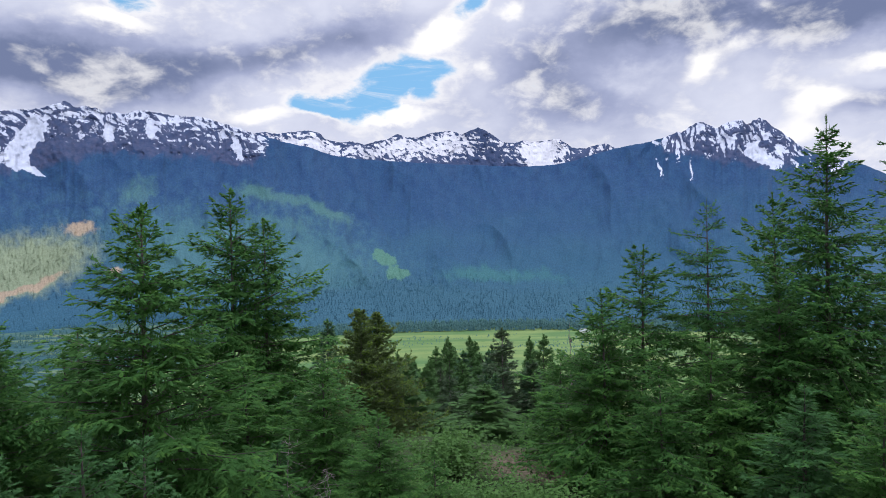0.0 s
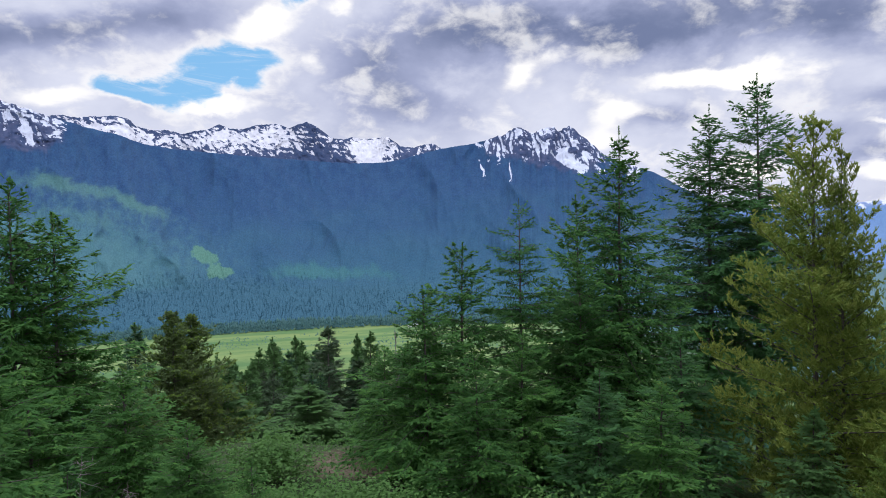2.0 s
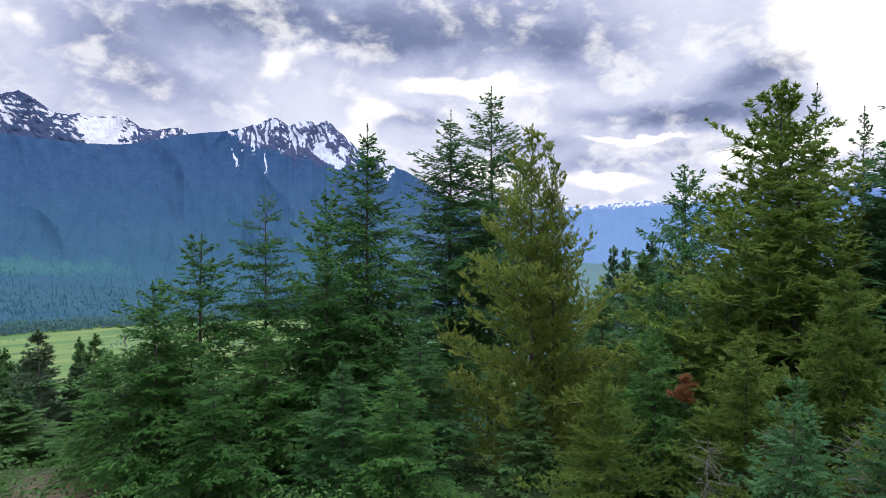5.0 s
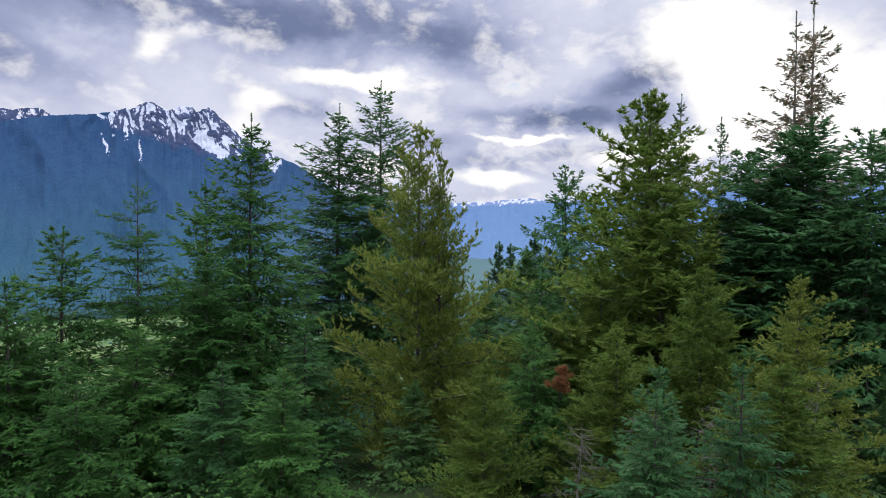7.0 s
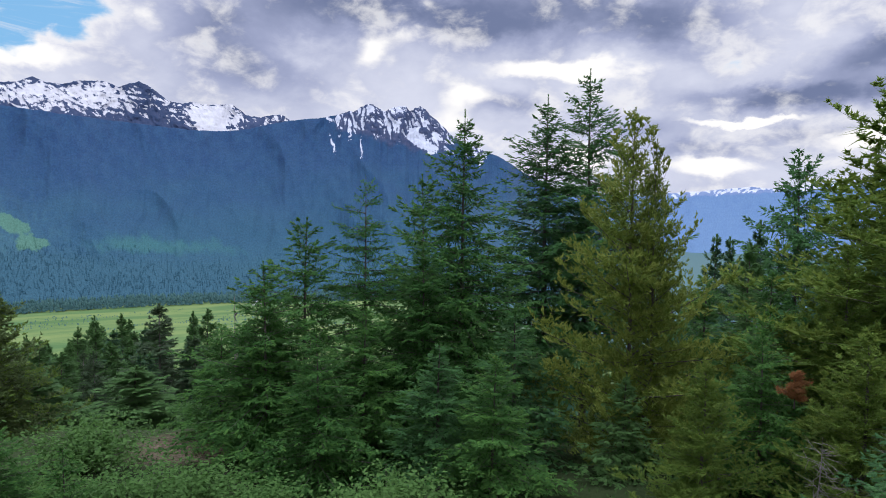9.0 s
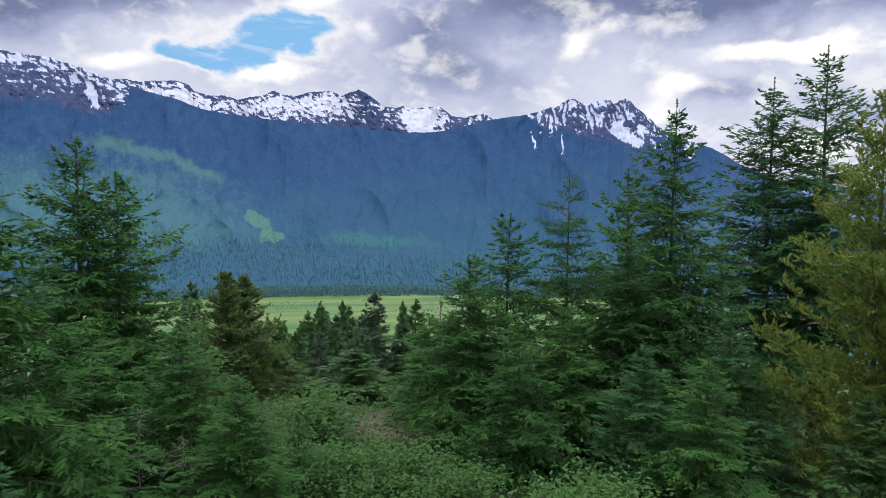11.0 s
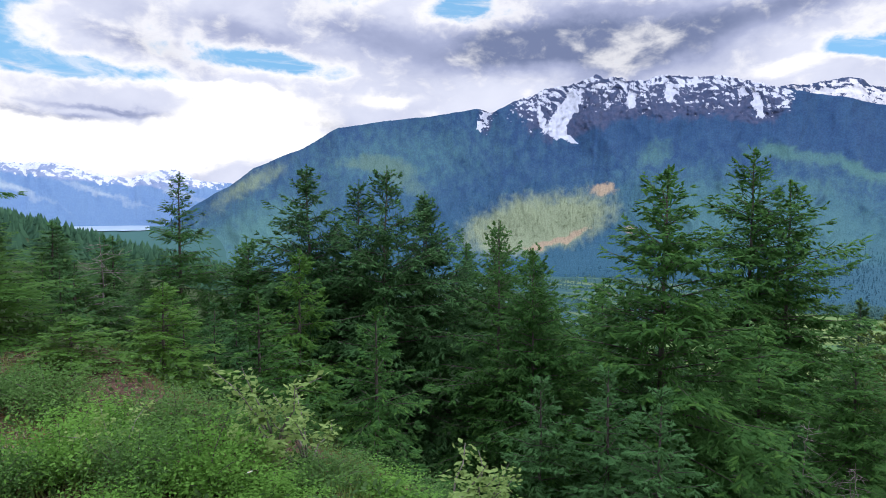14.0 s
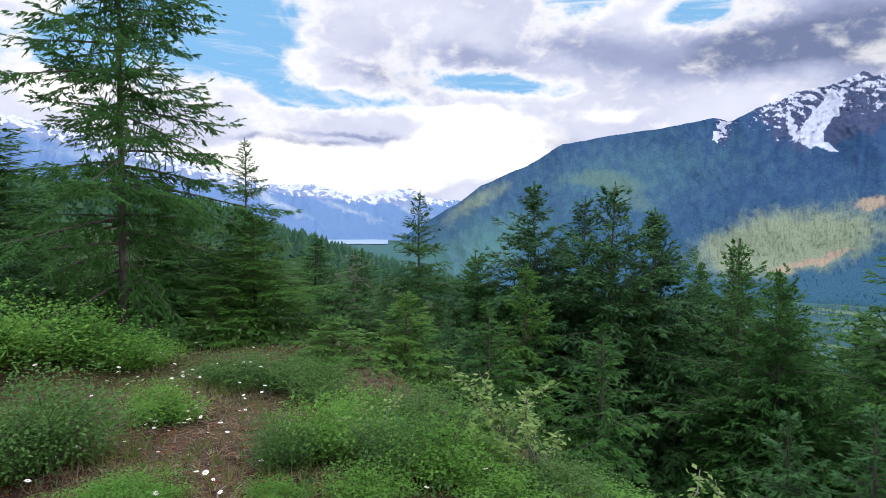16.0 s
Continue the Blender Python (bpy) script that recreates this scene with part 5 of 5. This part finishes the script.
for model, turn, dist, high, wide in BUSHES:
    bush(model, turn, dist, high * (1.3 if -76 < turn < -30 and model is not bush_d else 1.0), wide)

# young firs that fill the slope between the larger trees
fill = np.random.default_rng(77)
for k in range(86):
    near_by = k % 5 < 2
    turn_to, dist = fill.uniform(-78, 84), (fill.uniform(8.5, 14) if near_by else fill.uniform(15, 30))
    if k % 7 == 0:
        turn_to = fill.uniform(-100, -60)
    if near_by and 14 < turn_to < 64:
        continue
    x, y = dist * math.sin(radians(turn_to)), dist * math.cos(radians(turn_to))
    up_most = np.interp(turn_to, [-100, -90, -80, -70, -62, -40, -8, 12, 40, 80], [1, -1.5, -2, -5, -8, -11, -18, -18, -13, -10])
    top_z = min(EYE + dist * math.tan(radians(up_most)), ground_at(x, y) + fill.uniform(1.6, 3.8))
    if top_z - ground_at(x, y) < 0.8:
        continue
    plant((young if k % 4 == 0 else young_d) if near_by else (mid_a, mid_b, mid_a)[k % 3], x, y, top_z - EYE, (top_z - ground_at(x, y)) * 0.38, turn=k * 67, label="" if near_by else "small young fir among the larger trees")


def carpet(name, label, seed, count, a0, a1, r0, r1, size, mat, lift=0.5):
    rng = np.random.default_rng(seed)
    a, r = np.radians(rng.uniform(a0, a1, count)), r0 * (r1 / r0) ** rng.uniform(0, 1, count)
    spot = np.column_stack([r * np.sin(a), r * np.cos(a), np.zeros(count)])
    open_soil = (np.degrees(a) < -76) & (r < 7.6)
    spot, r = spot[~open_soil], r[~open_soil]
    count = len(spot)
    spot[:, 2] = [ground_at(x, y) + lift * min(1.0, max(0.15, (math.hypot(x, y) - 4) / 8)) * max(0.0, fbm(x * 0.8, y * 0.8, 6.0) + 0.5) * u for (x, y, _), u in zip(spot, rng.uniform(0, 1, count))]
    way = unit(rng.normal(0, 1, (count, 3)) + np.array([0, 0, 0.3]))
    nor = unit(rng.normal(0, 0.6, (count, 3)) + np.array([0, 0, 1.0]))
    sd = unit(np.cross(way, nor))
    L = (size * (0.45 + r / 13) * rng.uniform(0.6, 1.3, count))[:, None]
    v = np.stack([spot, spot + way * L * 0.5 - sd * L * 0.28, spot + way * L, spot + way * L * 0.5 + sd * L * 0.28], 1).reshape(-1, 3)
    q = np.arange(count) * 4
    f = np.concatenate([np.stack([q, q + 1, q + 2], 1), np.stack([q, q + 2, q + 3], 1)])
    return tagged(new(name, mesh_of(name, v, f, [mat])), label, "undergrowth", kind="stuff")


carpet("undergrowth", "low green undergrowth covering the steep bank", 61, 62000, -112, 88, 3.4, 60, 0.06, bank_leaves, 0.9)
MODELS += (bush_a, bush_b, bush_c, bush_d)

# ---- clearing: grass, flowers, dead wood ----
def tuft_grass(name, label, seed, count, a0, a1, r0, r1, height, mat, patchy=-0.1):
    rng = np.random.default_rng(seed)
    spots = []
    while len(spots) < count:
        a, r = radians(rng.uniform(a0, a1)), rng.uniform(r0, r1)
        x, y = r * math.sin(a), r * math.cos(a)
        if fbm(x * 0.9, y * 0.9, 12.0) > patchy:
            for k in range(6):
                u, v = x + rng.normal(0, 0.04), y + rng.normal(0, 0.04)
                spots.append((u, v, ground_at(u, v) - 0.01))
    root = np.array(spots)
    n = len(root)
    way = unit(np.column_stack([rng.normal(0, 0.45, n), rng.normal(0, 0.45, n), np.ones(n)]))
    v, f = blades(root, way, height * rng.uniform(0.4, 1.3, n), np.full(n, 0.008), unit(rng.normal(0, 1, (n, 3))))
    return tagged(new(name, mesh_of(name, v, f, [mat])), label, "grass", kind="stuff")


tuft_grass("grass", "thin green grass in the clearing", 81, 11000, -112, -48, 2.6, 9.5, 0.14, grass_blades)
tuft_grass("dry_grass", "dry straw-coloured grass on bare soil", 82, 3600, -104, -77, 3.0, 8.0, 0.10, straw, -0.3)


def litter(name, label, seed, count, a0, a1, r0, r1, mat):
    """Fallen twigs and dry stalks lying flat on the soil."""
    rng = np.random.default_rng(seed)
    a, r = np.radians(rng.uniform(a0, a1, count)), np.sqrt(rng.uniform(r0 * r0, r1 * r1, count))
    root = np.column_stack([r * np.sin(a), r * np.cos(a), np.zeros(count)])
    root[:, 2] = [ground_at(x, y) + 0.008 for x, y, _ in root]
    turn_to = rng.uniform(0, 6.283, count)
    way = unit(np.column_stack([np.cos(turn_to), np.sin(turn_to), rng.normal(0.05, 0.12, count)]))
    v, f = blades(root, way, rng.uniform(0.03, 0.16, count), rng.uniform(0.005, 0.016, count), np.tile([0, 0, 1.0], (count, 1)))
    return tagged(new(name, mesh_of(name, v, f, [mat])), label, "litter", kind="stuff")


litter("plant_litter", "pale dry stalks scattered on brown soil", 83, 5200, -108, -72, 3.0, 8.2, straw)
litter("needle_litter", "reddish dead needles scattered on brown soil", 84, 5200, -108, -72, 3.0, 8.2, dead_needles)


def flower(seed):
    """An ox-eye daisy: a thin stem, a ring of white petals and a yellow centre."""
    rng = np.random.default_rng(seed)
    h = 0.30
    t = np.linspace(0, 1, 5)
    path = np.column_stack([0.03 * t ** 2, 0.015 * np.sin(t * 3), h * t])
    ob = new("daisy")
    v, f = tubes(path[None], np.full((1, 5), 0.0018), 4)
    part("stem", mesh_of("stem", v, f, [grass_blades]), ob)
    top = path[-1]
    vs, fs = [], []
    for k in range(15):
        a = k * 2 * math.pi / 15 + rng.normal(0, 0.05)
        c, s = math.cos(a), math.sin(a)
        for r, w, z in ((0.006, 0.002, 0.0), (0.020, 0.0048, 0.003), (0.029, 0.0022, -0.001)):
            vs += [top + np.array([c * r - s * w, s * r + c * w, z]), top + np.array([c * r + s * w, s * r - c * w, z])]
        b = k * 6
        fs += [(b, b + 1, b + 3, b + 2), (b + 2, b + 3, b + 5, b + 4)]
    part("petals", mesh_of("petals", np.array(vs), np.array(fs), [petal_white]), ob)
    bm = bmesh.new()
    bmesh.ops.create_uvsphere(bm, u_segments=10, v_segments=6, radius=0.009, matrix=Matrix.Translation(top) @ Matrix.Diagonal((1, 1, 0.55, 1)))
    me = bpy.data.meshes.new("centre")
    bm.to_mesh(me)
    bm.free()
    me.materials.append(petal_yellow)
    part("centre", me, ob)
    return tagged(ob, "white daisy with a yellow centre in grass", "flower", "daisies")


def petal(name, colour):
    mat, g, b = material(name, 0.6)
    n = g.noise(g.node("ShaderNodeTexCoord").outputs["Object"], 120.0, 2)
    g.put(b.inputs["Base Color"], g.mix(n, tuple(c * 0.85 for c in colour), colour))
    return mat


petal_white, petal_yellow = petal("petal_white", (0.82, 0.82, 0.80)), petal("petal_yellow", (0.75, 0.45, 0.05))
daisy = flower(3)
pick = np.random.default_rng(91)
for a, d, spread_a, spread_d, many in ((-86, 7.0, 7, 0.6, 34), (-83, 5.2, 5, 0.7, 30), (-93, 4.3, 5, 0.5, 12), (-78, 6.3, 3, 0.6, 16), (-97, 6.2, 4, 0.8, 10), (-66, 4.0, 8, 0.5, 10), (-79, 4.2, 4, 0.5, 8)):
    for k in range(many):
        turn_to, dist = a + pick.normal(0, spread_a * 0.6), d + pick.normal(0, spread_d)
        x, y = dist * math.sin(radians(turn_to)), dist * math.cos(radians(turn_to))
        size = pick.uniform(0.42, 0.78)
        m = Matrix.Translation((x, y, ground_at(x, y) - 0.01)) @ Euler((pick.normal(0, 0.25), pick.normal(0, 0.25), pick.uniform(0, 6))).to_matrix().to_4x4() @ Matrix.Diagonal((size, size, size * pick.uniform(0.5, 1.1), 1))
        copy_thing(daisy, m)
MODELS += (daisy,)


def dead_wood(name, label, seed, height, limbs, reach, mat, category="dead tree", thick=0.03, droop=0.0, needles=None):
    """A dead stem with bare crooked limbs."""
    rng = np.random.default_rng(seed)
    t = np.linspace(0, 1, 8)
    line = np.column_stack([np.cumsum(rng.normal(0, 0.006 * height, 8)), np.cumsum(rng.normal(0, 0.006 * height, 8)), t * height])
    ob = new(name)
    v, f = tubes(line[None], (thick * (1 - 0.85 * t))[None], 7)
    part("stem", mesh_of("stem", v, f, [mat], smooth=True), ob)
    s = rng.uniform(0.15, 0.95, limbs)
    az = rng.uniform(0, 6.283, limbs)
    o = np.column_stack([np.interp(s, t, line[:, 0]), np.interp(s, t, line[:, 1]), s * height])
    L = reach * (1 - 0.7 * s) * rng.uniform(0.4, 1.1, limbs)
    k = np.linspace(0, 1, 5)
    d = np.column_stack([np.cos(az), np.sin(az), rng.normal(0.15 - droop, 0.2, limbs)])
    paths = o[:, None] + d[:, None] * (L[:, None] * k)[..., None] + rng.normal(0, 0.03, (limbs, 5, 3)) * L[:, None, None] * k[None, :, None]
    fork = paths[:, 2:3] + (unit(d + rng.normal(0, 0.7, (limbs, 3)))[:, None] * (0.45 * L[:, None] * k)[..., None])
    v, f = tubes(np.concatenate([paths, fork]), np.tile(thick * 0.28 * (1 - 0.8 * k), (2 * limbs, 1)), 4)
    part("twig_tangle", mesh_of("twig_tangle", v, f, [mat]), ob)["kind"] = "stuff"
    if needles:
        i = rng.integers(0, limbs, 5200)
        u = rng.uniform(0.3, 1, 5200)
        q = np.minimum((u * 4).astype(int), 3)
        spot = paths[i, q] + (paths[i, q + 1] - paths[i, q]) * (u * 4 - q)[:, None] + rng.normal(0, 0.03, (5200, 3))
        v, f = blades(spot, unit(rng.normal(0, 1, (5200, 3))), np.full(5200, 0.07), np.full(5200, 0.016), unit(rng.normal(0, 1, (5200, 3))))
        part("dry_needles", mesh_of("dry_needles", v, f, [needles]), ob)["kind"] = "stuff"
    return tagged(ob, label, category)


def stand(ob, x, y, sink=0.05):
    ob.location = (x, y, ground_at(x, y) - sink)
    return ob


snag = dead_wood("dead_snag", "thin bare grey dead trunk on the slope", 5, 1.0, 14, 0.6, bark_grey, thick=0.05)
stand(snag, 5.69, 29.9)
snag.scale = (1, 1, EYE - 4.03 - ground_at(5.69, 29.9))
for k, (x, y, h) in enumerate(((-3.0, 12.0, 2.6), (-2.2, 11.6, 2.2), (11.6, 5.6, 2.4), (12.6, 4.8, 2.2), (10.8, 6.6, 2.0), (13.2, 3.2, 2.6), (11.2, 4.2, 1.8), (-12.2, 4.3, 2.0))):
    stand(dead_wood("dead_branch", "bare grey dead branches under the trees", 60 + k, h, 60, 1.1, bark_grey, thick=0.022, droop=0.2), x, y)
rust = dead_wood("dead_fir", "small dead fir with rust-brown needles", 71, 0.9, 26, 0.55, bark_brown, thick=0.02, needles=dead_needles)
rust.scale = (0.8, 0.8, 0.8)
rust.location = (11.9, 7.75, EYE - 3.75)

for model in MODELS:
    discard(model)
